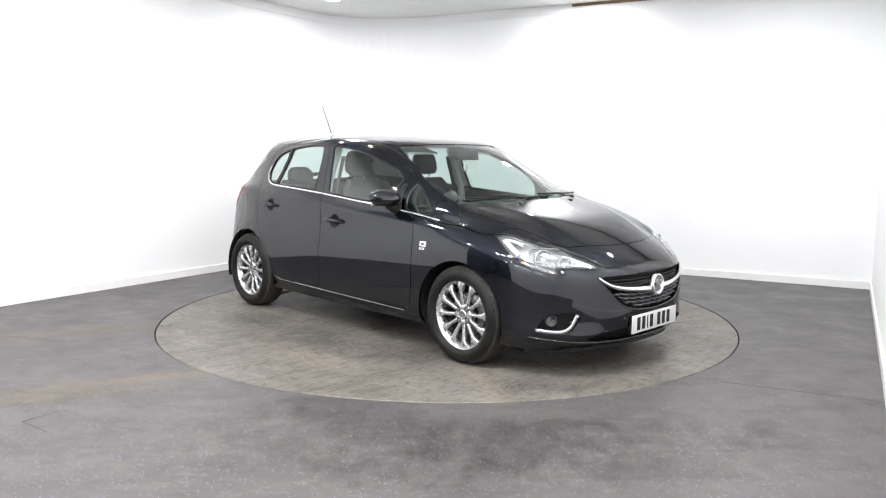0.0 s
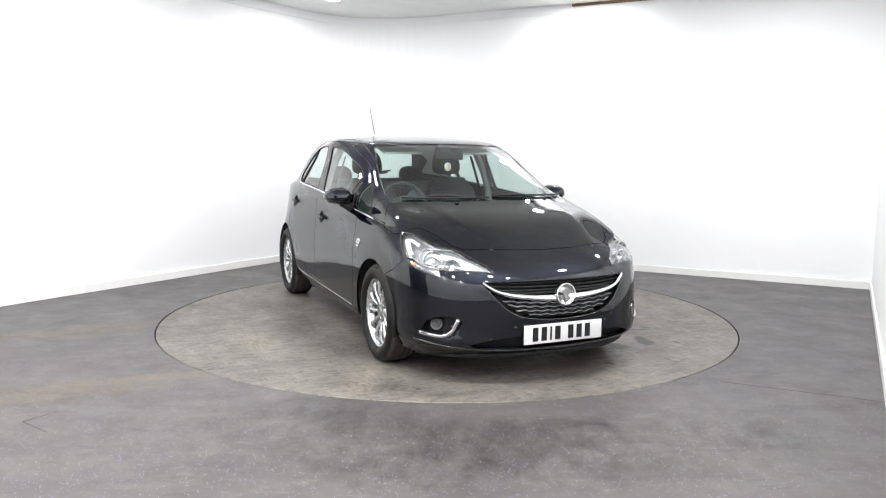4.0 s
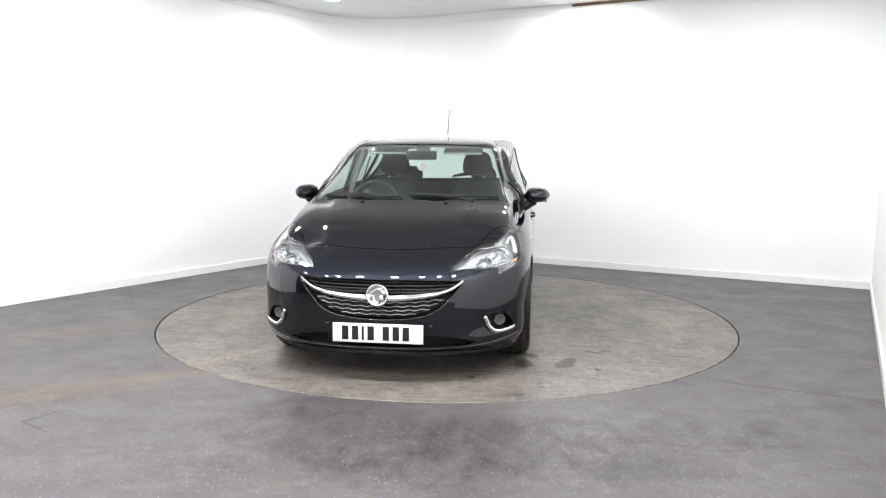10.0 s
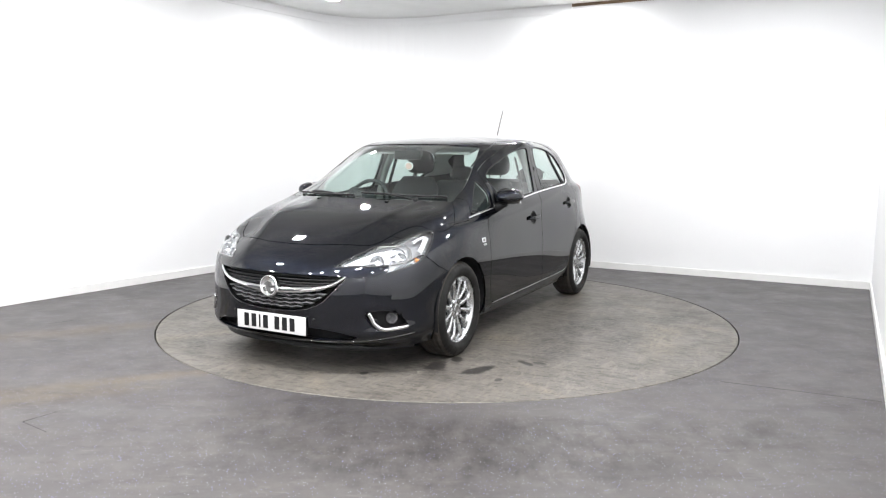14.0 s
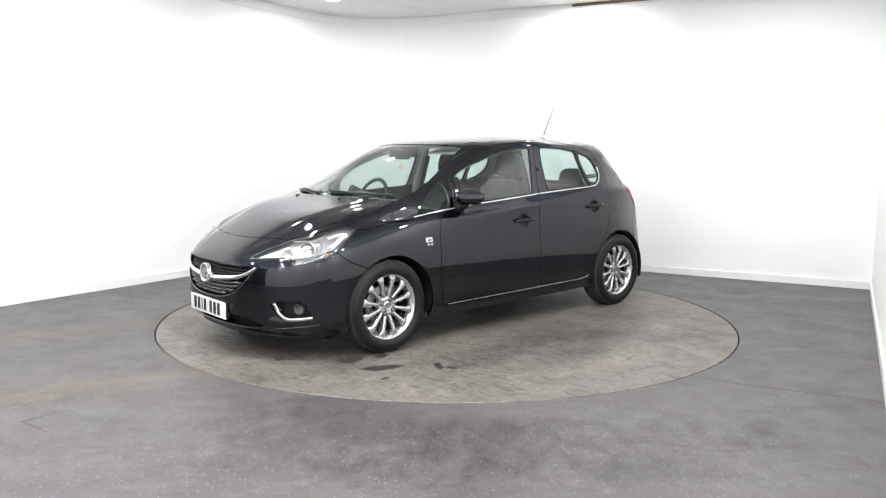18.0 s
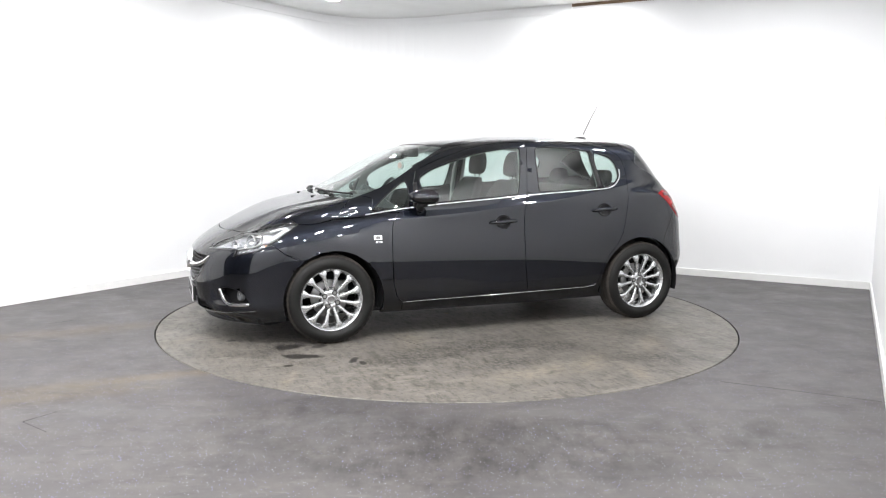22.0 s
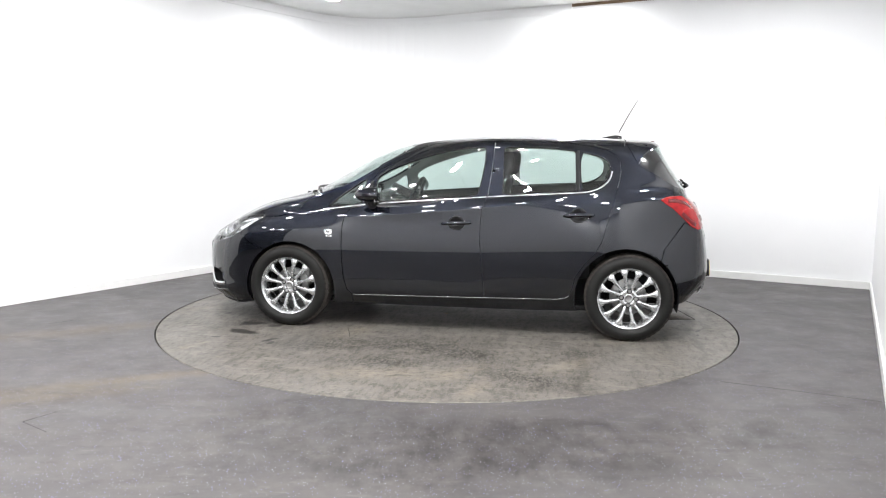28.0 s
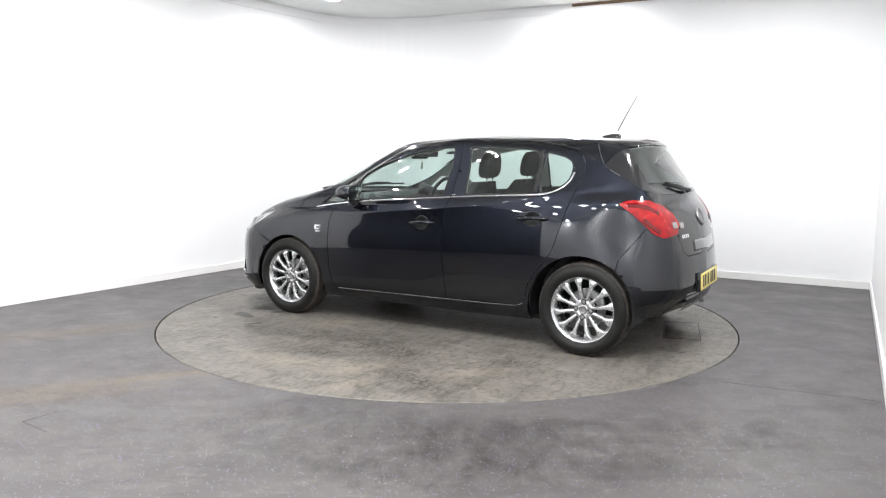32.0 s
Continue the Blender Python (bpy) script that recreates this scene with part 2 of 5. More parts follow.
def grid_faces(bm, P, close_u=False, close_v=False):
    """Quads over an array of points P[row][column]."""
    nr, nc = len(P), len(P[0])
    v = [[bm.verts.new(p) for p in row] for row in P]
    for i in range(nr if close_u else nr - 1):
        for j in range(nc if close_v else nc - 1):
            bm.faces.new((v[i][j], v[i][(j + 1) % nc], v[(i + 1) % nr][(j + 1) % nc], v[(i + 1) % nr][j]))
    return v


def lathe(profile, n, m=None):
    """A profile of (radius, height) turned about the z axis."""
    bm = bmesh.new()
    P = [[(r * math.cos(2 * math.pi * k / n), r * math.sin(2 * math.pi * k / n), h) for k in range(n)] for r, h in profile]
    grid_faces(bm, P, close_v=True)
    if m is not None:
        bm.transform(m)
    return bm


def soft(points, r=.016):
    """A closed outline with each corner cut short by r."""
    P = [Vector(p) for p in points]
    out = []
    for i, p in enumerate(P):
        for q in (P[i - 1], P[(i + 1) % len(P)]):
            d = q - p
            out.append(tuple(p + d * min(r / d.length, .3)))
    return out


def rounded(points, times=2, closed=True):
    """Cuts the corners of a polyline (Chaikin)."""
    P = [tuple(p) for p in points]
    for _ in range(times):
        Q = []
        n = len(P)
        for i in range(n if closed else n - 1):
            a, b = P[i], P[(i + 1) % n]
            Q.append(tuple(.75 * x + .25 * y for x, y in zip(a, b)))
            Q.append(tuple(.25 * x + .75 * y for x, y in zip(a, b)))
        if not closed:
            Q = [P[0], *Q, P[-1]]
        P = Q
    return P


def prism_bm(outline, depth, m, bevel=0.0):
    """A flat outline in local x, y given a depth along local z."""
    bm = bmesh.new()
    f = bm.faces.new([bm.verts.new((x, y, 0)) for x, y in outline])
    top = bmesh.ops.extrude_face_region(bm, geom=[f])["geom"]
    bmesh.ops.translate(bm, vec=(0, 0, depth), verts=[g for g in top if isinstance(g, bmesh.types.BMVert)])
    bmesh.ops.recalc_face_normals(bm, faces=bm.faces[:])
    if bevel:
        bmesh.ops.bevel(bm, geom=bm.edges[:], offset=bevel, segments=2, affect="EDGES")
    bm.transform(m)
    return bm


def tube_bm(path, radius, n=8):
    """A round bar along a path; the radius may be one number or one for each point."""
    bm = bmesh.new()
    rows = []
    P = [Vector(p) for p in path]
    for i, p in enumerate(P):
        d = (P[min(i + 1, len(P) - 1)] - P[max(i - 1, 0)]).normalized()
        a = d.orthogonal().normalized() if i == 0 else (side - d * side.dot(d)).normalized()
        side = a
        b = d.cross(a)
        r = radius[i] if isinstance(radius, (list, tuple)) else radius
        rows.append([p + (a * math.cos(2 * math.pi * k / n) + b * math.sin(2 * math.pi * k / n)) * r for k in range(n)])
    v = grid_faces(bm, rows, close_v=True)
    bm.faces.new(v[0][::-1])
    bm.faces.new(v[-1])
    return bm


# ------------------------------------------------------------------ room
DISC_R = 2.240
GAP = 0.0095
CORNER = (-1.206, 4.139)
WALL_L, WALL_B, WALL_R = (-.5385, -.8426), (.8850, -.4655), (-.4630, -.8864)
CORNER_R = 1.15
END_B = (4.193, 1.298)
T = 0.15


def room_line():
    """The walls' inner face in plan: left wall, round corner, back wall, end wall, and on behind the camera."""
    c = Vector(CORNER)
    a, b = Vector(WALL_L), Vector(WALL_B)
    p0, p1 = c + a * CORNER_R, c + b * CORNER_R
    arc = []
    for k in range(1, 16):
        s = k / 16
        arc.append(tuple((1 - s)**2 * p0 + 2 * s * (1 - s) * c + s * s * p1))
    e = Vector(END_B)
    r, out = Vector(WALL_R), Vector((-WALL_R[1], WALL_R[0]))
    far = e + r * 5.9
    step = far + out * 1.0
    back = step + r * 3.9
    # the rear wall runs square to the right one until it meets the left one
    across = -out
    k = (c - back).x * a.y - (c - back).y * a.x
    q = back + across * (k / (across.x * a.y - across.y * a.x))
    return [tuple(q - a * 2.2), tuple(p0), *arc, tuple(p1), tuple(e), tuple(far), tuple(step), tuple(back), tuple(back.lerp(q, .74)), tuple(q)]


LINE = room_line()


def offset_line(line, d):
    """The closed plan line moved outwards by d."""
    out = []
    n = len(line)
    for i in range(n):
        p, q, r = (Vector(line[k % n]) for k in (i - 1, i, i + 1))
        n1 = Vector((-(q - p).y, (q - p).x)).normalized()
        n2 = Vector((-(r - q).y, (r - q).x)).normalized()
        b = (n1 + n2).normalized()
        out.append(tuple(q + b * d / max(b.dot(n1), 0.4)))
    return out


def wall_bm(i0, i1, z0, z1, thick, inner=0.0):
    """A slab that follows the plan line from corner i0 to corner i1."""
    n = len(LINE)
    inn, out = offset_line(LINE, -inner), offset_line(LINE, thick)
    ids = [k % n for k in range(i0, i1 + 1)]
    bm = bmesh.new()
    rows = [[(*inn[k], z0), (*inn[k], z1), (*out[k], z1), (*out[k], z0)] for k in ids]
    v = grid_faces(bm, rows, close_v=True)
    bm.faces.new(v[0])
    bm.faces.new(v[-1][::-1])
    bmesh.ops.recalc_face_normals(bm, faces=bm.faces[:])
    return bm


NL = len(LINE)
I_END = NL - 6
I_FAR = NL - 5
walls = [("wall_left", 0, 9, "plain white painted wall"), ("wall_back", 9, I_END, "plain white painted back wall with a rounded corner"),
         ("wall_right", I_END, I_FAR, "short white painted return wall"), ("wall_side", I_FAR, NL - 3, "white painted wall"), ("wall_front", NL - 3, NL - 2, "white painted wall")]
for name, i0, i1, label in walls:
    thing(name, wall_bm(i0, i1, 0, CEIL, T), M_WALL, label, "wall", kind="structure")
# unseen dark wall sections behind the camera, added to darken the car's side reflections
for name, i0, i1, label in (("dark_wall_rear", NL - 2, NL - 1, "unseen dark grey section of the rear wall, added to darken reflections"), ("dark_wall_left", NL - 1, NL, "unseen dark grey section of the left wall, added to darken reflections")):
    thing(name, wall_bm(i0, i1, 0, CEIL, T), M_DARK_WALL, label, "door", kind="structure")
for i0, i1 in ((0, 9), (9, I_END), (I_END, I_FAR)):
    bm = wall_bm(i0, i1, 0.0, 0.074, -0.001, 0.016)
    thing("baseboard", bm, M_SKIRT, "white gloss skirting board along the wall", "skirting", kind="structure")
# coving under the ceiling, with a thin shadow bead; it ends part of the way along the back wall
COVE_END = Vector(CORNER) + Vector(WALL_B) * 2.94
COVE_I = 17


def cove_bm(i0, i1, z0, z1, inner):
    global LINE
    keep = LINE
    LINE = [*LINE[:COVE_I + 1], tuple(COVE_END), *LINE[COVE_I + 1:]]
    bm = wall_bm(i0, i1, z0, z1, -0.001, inner)
    LINE = keep
    return bm


thing("trim", cove_bm(0, COVE_I + 1, CEIL - .098, CEIL - .010, .018), M_WALL, "white coving strip at the top of the wall", "trim", kind="structure")
thing("trim", cove_bm(0, COVE_I + 1, CEIL - .012, CEIL - .002, .03), M_CEIL, "thin grey bead under the ceiling", "trim", kind="structure")
bm = cove_bm(COVE_I + 1, COVE_I + 2, CEIL - .034, CEIL - .003, .012)
thing("trim", bm, M_BROWN, "bare brown board edge at the top of the wall", "trim", kind="structure")

bm = bmesh.new()
out = offset_line(LINE, T)
f = bm.faces.new([bm.verts.new((*p, CEIL)) for p in out])
ext = bmesh.ops.extrude_face_region(bm, geom=[f])["geom"]
bmesh.ops.translate(bm, vec=(0, 0, .12), verts=[g for g in ext if isinstance(g, bmesh.types.BMVert)])
bmesh.ops.recalc_face_normals(bm, faces=bm.faces[:])
thing("ceiling", bm, M_CEIL, "pale grey painted ceiling", "ceiling", kind="structure")

bm = bmesh.new()
N = 128
ring = [[(r * math.cos(2 * math.pi * i / N), r * math.sin(2 * math.pi * i / N), z) for i in range(N)] for r, z in ((DISC_R + GAP, -.12), (DISC_R + GAP, 0), (3.2, 0), (6, 0), (13, 0))]
grid_faces(bm, ring, close_v=True)
thing("floor", bm, M_FLOOR, "worn warm-grey safety vinyl floor with bright flecks", "floor", kind="structure")
bm = lathe([(0.01, -.12), (2.6, -.12)], 64)
thing("floor_pit", bm, M_PIT, "dark pit under the turntable", "pit", kind="structure")
# welded seams in the vinyl
for x0, y0, x1, y1 in ((1.607, -1.821, 2.416, -2.188), (-2.062, -2.584, -1.877, -2.716), (-2.062, -2.584, -1.971, -2.435), (-3.034, -.482, -2.891, -.359)):
    d = Vector((x1 - x0, y1 - y0))
    m = pose((x0 + x1) / 2, (y0 + y1) / 2, 0, 0, 0, math.degrees(math.atan2(d.y, d.x)))
    thing("floor_seam", box_bm(-d.length / 2, d.length / 2, -.0013, .0013, -.001, .0008, m=m), M_SEAM, "thin dark joint between two vinyl sheets", "seam", group="floor seams", kind="structure")

disc = thing("turntable", lathe([(.001, 0), (1.1, 0), (DISC_R - .004, 0), (DISC_R, -.004), (DISC_R, -.06)], N), M_DISC, "scuffed grey vinyl vehicle turntable flush with the floor", "turntable")
for x, y, a in ((-1.793, -.439, 104.3),):
    for k, (x0, x1, y0, y1) in enumerate(((-.29, .29, -.13, -.126), (-.29, .29, .126, .13), (-.29, -.286, -.13, .13), (.286, .29, -.13, .13))):
        part("hatch_edge", box_bm(x0, x1, y0, y1, -.002, .0015, m=pose(x, y, 0, 0, 0, a)), M_PIT, disc)
    part("hatch_plate", box_bm(-.283, .283, -.123, .123, -.002, .001, m=pose(x, y, 0, 0, 0, a)), M_DISC, disc, "square access plate let into the disc")

for x, y, L, a in ((.93, -1.96, .10, 85), (.59, .79, .26, -70)):
    part("surface_joint", box_bm(-L / 2, L / 2, -.0013, .0013, -.001, .0008, m=pose(x, y, 0, 0, 0, a)), M_SEAM, disc)

for k, (x, y, a) in enumerate(LED_AT):
    base = tagged(new("ceiling_light"), "white square LED ceiling panel, switched on", "ceiling light", "ceiling lights")
    base.matrix_basis = pose(x, y, CEIL, 0, 0, a)
    bm = box_bm(-LED_HALF - .02, LED_HALF + .02, -LED_HALF - .02, LED_HALF + .02, -.035, -.002, .004)
    part("frame", bm, M_WHITE, base)
    part("diffuser", box_bm(-LED_HALF, LED_HALF, -LED_HALF, LED_HALF, -.038, -.034), M_LED, base, "glowing opal diffuser", smooth=False)
    lamp = bpy.data.lights.new("led_panel", "AREA")
    lamp.shape, lamp.size, lamp.energy, lamp.color = "SQUARE", 2 * LED_HALF, LED_WATTS, LED_COLOR
    ob = new("led_panel", lamp)
    ob.matrix_basis = pose(x, y, CEIL - .045, 0, 0, a)

# a dry leaf scrap and two chips of dirt on the floor
for x, y, r, a, k in ((*CHIPS[0], .018, 20, 0), (*CHIPS[1], .016, -10, 1), (*CHIPS[2], .010, 60, 1)):
    bm = bmesh.new()
    v = [bm.verts.new((r * q * math.cos(math.radians(b + a)), .45 * r * q * math.sin(math.radians(b + a)), .002 + .003 * (i % 2))) for i, (b, q) in enumerate(((0, 1.2), (50, .8), (110, .9), (180, 1.1), (235, .7), (300, .9)))]
    bm.faces.new(v)
    bmesh.ops.solidify(bm, geom=bm.faces[:], thickness=.002)
    thing("leaf_scrap" if k == 0 else "dirt_chip", bm, (M_LEAF, M_BROWN)[k], ("dry yellow leaf scrap lying on the vinyl floor", "small brown dirt chip on the vinyl floor")[k], "litter")
# ------------------------------------------------------------------ car body surface
# Guide curves of the left half, from the front centre line round the side to the rear
# centre line; each is given at some of fifteen stations and runs smoothly through them.
GUIDES = [
    # underside edge
    {0: (2.030, 0.000, 0.165), 2: (1.930, 0.499, 0.166), 3: (1.800, 0.669, 0.161), 4: (1.620, 0.774, 0.166), 5: (1.250, 0.798, 0.190), 8: (-0.200, 0.800, 0.190), 10: (-1.150, 0.798, 0.210), 11: (-1.500, 0.767, 0.250), 12: (-1.661, 0.637, 0.270), 14: (-1.791, -0.001, 0.280)},
    # lip and sill edge
    {0: (2.105, 0.000, 0.215), 1: (2.089, 0.300, 0.216), 2: (2.010, 0.539, 0.226), 3: (1.870, 0.704, 0.236), 4: (1.660, 0.813, 0.251), 5: (1.250, 0.834, 0.266), 8: (-0.200, 0.837, 0.275), 10: (-1.150, 0.834, 0.310), 11: (-1.510, 0.809, 0.339), 12: (-1.701, 0.676, 0.359), 13: (-1.811, 0.417, 0.370), 14: (-1.848, -0.001, 0.375)},
    # lower bumper
    {0: (2.124, 0.000, 0.310), 1: (2.109, 0.299, 0.311), 2: (2.006, 0.541, 0.321), 3: (1.865, 0.700, 0.337), 4: (1.670, 0.808, 0.362), 5: (1.250, 0.846, 0.421), 8: (-0.200, 0.845, 0.420), 10: (-1.150, 0.855, 0.440), 11: (-1.527, 0.816, 0.457), 12: (-1.735, 0.696, 0.468), 13: (-1.831, 0.445, 0.470), 14: (-1.872, -0.002, 0.476)},
    # widest line
    {0: (2.139, 0.000, 0.500), 1: (2.112, 0.299, 0.501), 2: (2.002, 0.547, 0.524), 3: (1.854, 0.707, 0.540), 4: (1.658, 0.814, 0.576), 5: (1.250, 0.850, 0.621), 8: (-0.200, 0.853, 0.599), 10: (-1.150, 0.860, 0.641), 11: (-1.519, 0.804, 0.618), 12: (-1.732, 0.678, 0.617), 13: (-1.817, 0.443, 0.621), 14: (-1.858, -0.001, 0.624)},
    # nose
    {0: (2.102, 0.000, 0.625), 1: (2.080, 0.299, 0.625), 2: (1.970, 0.528, 0.647), 3: (1.822, 0.685, 0.685), 4: (1.623, 0.797, 0.714), 5: (1.249, 0.831, 0.754), 8: (-0.200, 0.841, 0.759), 10: (-1.149, 0.845, 0.791), 11: (-1.500, 0.770, 0.784), 12: (-1.720, 0.671, 0.784), 13: (-1.790, 0.440, 0.772), 14: (-1.828, 0.000, 0.776)},
    # bonnet's leading edge and shoulder
    {0: (1.919, 0.000, 0.751), 1: (1.890, 0.300, 0.758), 2: (1.799, 0.502, 0.771), 3: (1.672, 0.652, 0.824), 4: (1.482, 0.725, 0.837), 5: (1.218, 0.782, 0.848), 6: (0.847, 0.812, 0.854), 8: (-0.200, 0.827, 0.898), 9: (-0.751, 0.826, 0.925), 10: (-1.151, 0.811, 0.942), 11: (-1.478, 0.755, 0.930), 12: (-1.668, 0.658, 0.913), 13: (-1.745, 0.412, 0.923), 14: (-1.778, 0.000, 0.923)},
    # bonnet
    {0: (1.613, 0.000, 0.892), 1: (1.585, 0.302, 0.902), 2: (1.501, 0.525, 0.924), 3: (1.384, 0.657, 0.932), 4: (1.273, 0.730, 0.906), 5: (1.095, 0.749, 0.867), 6: (0.797, 0.791, 0.895), 8: (-0.200, 0.808, 0.959), 9: (-0.751, 0.804, 0.985), 10: (-1.152, 0.783, 1.003), 11: (-1.447, 0.746, 1.003), 12: (-1.622, 0.638, 0.998), 13: (-1.675, 0.411, 1.000), 14: (-1.709, 0.000, 1.005)},
    # cowl and waist
    {0: (1.239, 0.000, 0.999), 1: (1.218, 0.303, 1.001), 2: (1.133, 0.524, 0.995), 3: (1.062, 0.664, 0.998), 4: (1.002, 0.716, 0.970), 5: (0.899, 0.748, 0.937), 6: (0.720, 0.778, 0.945), 7: (0.353, 0.808, 0.977), 8: (-0.200, 0.782, 1.001), 9: (-0.751, 0.780, 1.040), 10: (-1.132, 0.744, 1.061), 11: (-1.422, 0.683, 1.058), 12: (-1.579, 0.598, 1.067), 13: (-1.645, 0.392, 1.076), 14: (-1.678, 0.000, 1.084)},
    # lower glass
    {0: (1.021, 0.000, 1.114), 1: (1.002, 0.307, 1.108), 2: (0.933, 0.512, 1.095), 3: (0.864, 0.609, 1.085), 4: (0.803, 0.659, 1.069), 5: (0.724, 0.703, 1.056), 6: (0.586, 0.758, 1.070), 7: (0.305, 0.773, 1.088), 8: (-0.199, 0.754, 1.104), 9: (-0.722, 0.740, 1.130), 10: (-1.083, 0.701, 1.148), 11: (-1.361, 0.647, 1.155), 12: (-1.513, 0.563, 1.172), 13: (-1.572, 0.375, 1.179), 14: (-1.607, 0.000, 1.186)},
    # upper glass
    {0: (0.723, 0.000, 1.271), 1: (0.706, 0.310, 1.272), 2: (0.651, 0.461, 1.243), 3: (0.602, 0.543, 1.231), 4: (0.554, 0.595, 1.230), 5: (0.485, 0.625, 1.226), 6: (0.387, 0.667, 1.240), 7: (0.186, 0.701, 1.258), 8: (-0.249, 0.706, 1.263), 9: (-0.702, 0.676, 1.262), 10: (-1.024, 0.635, 1.259), 11: (-1.277, 0.601, 1.271), 12: (-1.432, 0.529, 1.286), 13: (-1.494, 0.350, 1.306), 14: (-1.519, 0.000, 1.308)},
    # roof edge
    {0: (0.422, 0.000, 1.381), 1: (0.401, 0.308, 1.378), 2: (0.362, 0.444, 1.371), 3: (0.328, 0.512, 1.372), 4: (0.286, 0.546, 1.368), 5: (0.225, 0.577, 1.363), 6: (0.134, 0.611, 1.367), 7: (0.003, 0.638, 1.377), 8: (-0.279, 0.673, 1.397), 9: (-0.652, 0.634, 1.372), 10: (-0.954, 0.596, 1.356), 11: (-1.176, 0.552, 1.355), 12: (-1.339, 0.484, 1.372), 13: (-1.429, 0.328, 1.401), 14: (-1.460, 0.000, 1.411)},
    # roof
    {0: (0.100, 0.000, 1.419), 2: (0.080, 0.343, 1.416), 4: (0.031, 0.440, 1.409), 6: (-0.079, 0.497, 1.413), 8: (-0.321, 0.534, 1.423), 10: (-0.784, 0.488, 1.424), 12: (-1.107, 0.398, 1.424), 14: (-1.228, 0.000, 1.426)},
    # roof's middle line
    {0: (-0.201, 0.000, 1.443), 8: (-0.503, 0.000, 1.456), 14: (-0.958, 0.000, 1.448)},
]
COLS, SUB_C, SUB_R = 15, 11, 8


def spline_fill(knots, n=COLS):
    """All n stations of a guide curve from those given, by a monotone-free cubic through them."""
    ks = sorted(knots)
    P = np.array([knots[k] for k in ks], float)
    out = np.zeros((n, 3))
    m = np.zeros_like(P)
    for i in range(len(ks)):
        a, b = max(i - 1, 0), min(i + 1, len(ks) - 1)
        m[i] = (P[b] - P[a]) / (ks[b] - ks[a])
    for c in range(n):
        i = max(k for k in range(len(ks)) if ks[k] <= c)
        if ks[i] == c:
            out[c] = P[i]
            continue
        h = ks[i + 1] - ks[i]
        s = (c - ks[i]) / h
        out[c] = ((2 * s**3 - 3 * s**2 + 1) * P[i] + (s**3 - 2 * s**2 + s) * h * m[i]
                  + (-2 * s**3 + 3 * s**2) * P[i + 1] + (s**3 - s**2) * h * m[i + 1])
    return out


def catmull(P, sub, first, last):
    """Refines rows of points along axis 0, with ghost rows before and after."""
    Q = np.concatenate([first[None], P, last[None]])
    rows = []
    for i in range(1, len(Q) - 2):
        for k in range(sub):
            s = k / sub
            rows.append(0.5 * (2 * Q[i] + (Q[i + 1] - Q[i - 1]) * s + (2 * Q[i - 1] - 5 * Q[i] + 4 * Q[i + 1] - Q[i + 2]) * s**2
                               + (3 * Q[i] - Q[i - 1] - 3 * Q[i + 1] + Q[i + 2]) * s**3))
    rows.append(Q[-2])
    return np.array(rows)


FLIP = np.array([1, -1, 1.0])


def body_grid():
    net = np.array([spline_fill(g) for g in GUIDES])
    fine = catmull(net, SUB_R, 2 * net[0] - net[1], net[-2] * FLIP)
    fine = fine.transpose(1, 0, 2)
    fine = catmull(fine, SUB_C, fine[1] * FLIP, fine[-2] * FLIP).transpose(1, 0, 2)
    for _ in range(16):
        e = np.concatenate([fine[:, 1:2] * FLIP, fine, fine[:, -2:-1] * FLIP], 1)
        e = np.concatenate([e[:1], e, e[-2:-1] * FLIP], 0)
        mid = (e[:-2, 1:-1] + e[2:, 1:-1] + e[1:-1, :-2] + e[1:-1, 2:]) / 4
        mid[0] = fine[0]
        fine = fine * 0.5 + mid * 0.5
        fine[:, 0, 1] = fine[:, -1, 1] = 0
        fine[-1, :, 1] = 0
    return fine



def add_creases(G):
    """The bonnet's two long folds and the fold that climbs along the doors."""
    x, y, z = G[..., 0], G[..., 1], G[..., 2]
    fold = .50 - .13 * (x - 1.15) / .7
    top = np.clip((x - 1.05) / .15, 0, 1) * np.clip((1.88 - x) / .1, 0, 1) * (z > .70) * (z < 1.02)
    out = np.clip(y - fold, 0, None)
    G[..., 2] = z - top * .012 * (1 - np.exp(-out / .04)) * np.clip((.80 - y) / .15, 0, 1)
    line = .905 - .105 * x + .033 * x**2
    door = np.clip((1.05 - x) / .5, 0, 1) * np.clip((x + 1.55) / .4, 0, 1) * (y > .5)
    off = np.sqrt((z - line)**2 + .006**2)
    G[..., 1] = y + door * (.011 * np.exp(-off / .035) - .004)
    return G


GRID = add_creases(body_grid())
# ------------------------------------------------------------------ car: cutting the body surface into panels
from mathutils.bvhtree import BVHTree

car = tagged(new("car"), "clean blue-black five-door hatchback parked on the turntable", "car")

shell = bmesh.new()
grid_faces(shell, GRID.tolist())
grid_faces(shell, (GRID * FLIP)[:, ::-1].tolist())
bmesh.ops.remove_doubles(shell, verts=shell.verts[:], dist=1e-5)
bmesh.ops.recalc_face_normals(shell, faces=shell.faces[:])
shell.normal_update()
BODY = BVHTree.FromBMesh(shell)
TAG = shell.faces.layers.int.new("panel")
AXES = {"side": (0, 2, 1), "front": (1, 2, 0), "top": (0, 1, 2)}
PANELS = ["body_shell"]


def inside(poly, x, y):
    hit = False
    n = len(poly)
    for i in range(n):
        (x0, y0), (x1, y1) = poly[i], poly[(i + 1) % n]
        if (y0 > y) != (y1 > y) and x < (x1 - x0) * (y - y0) / (y1 - y0) + x0:
            hit = not hit
    return hit


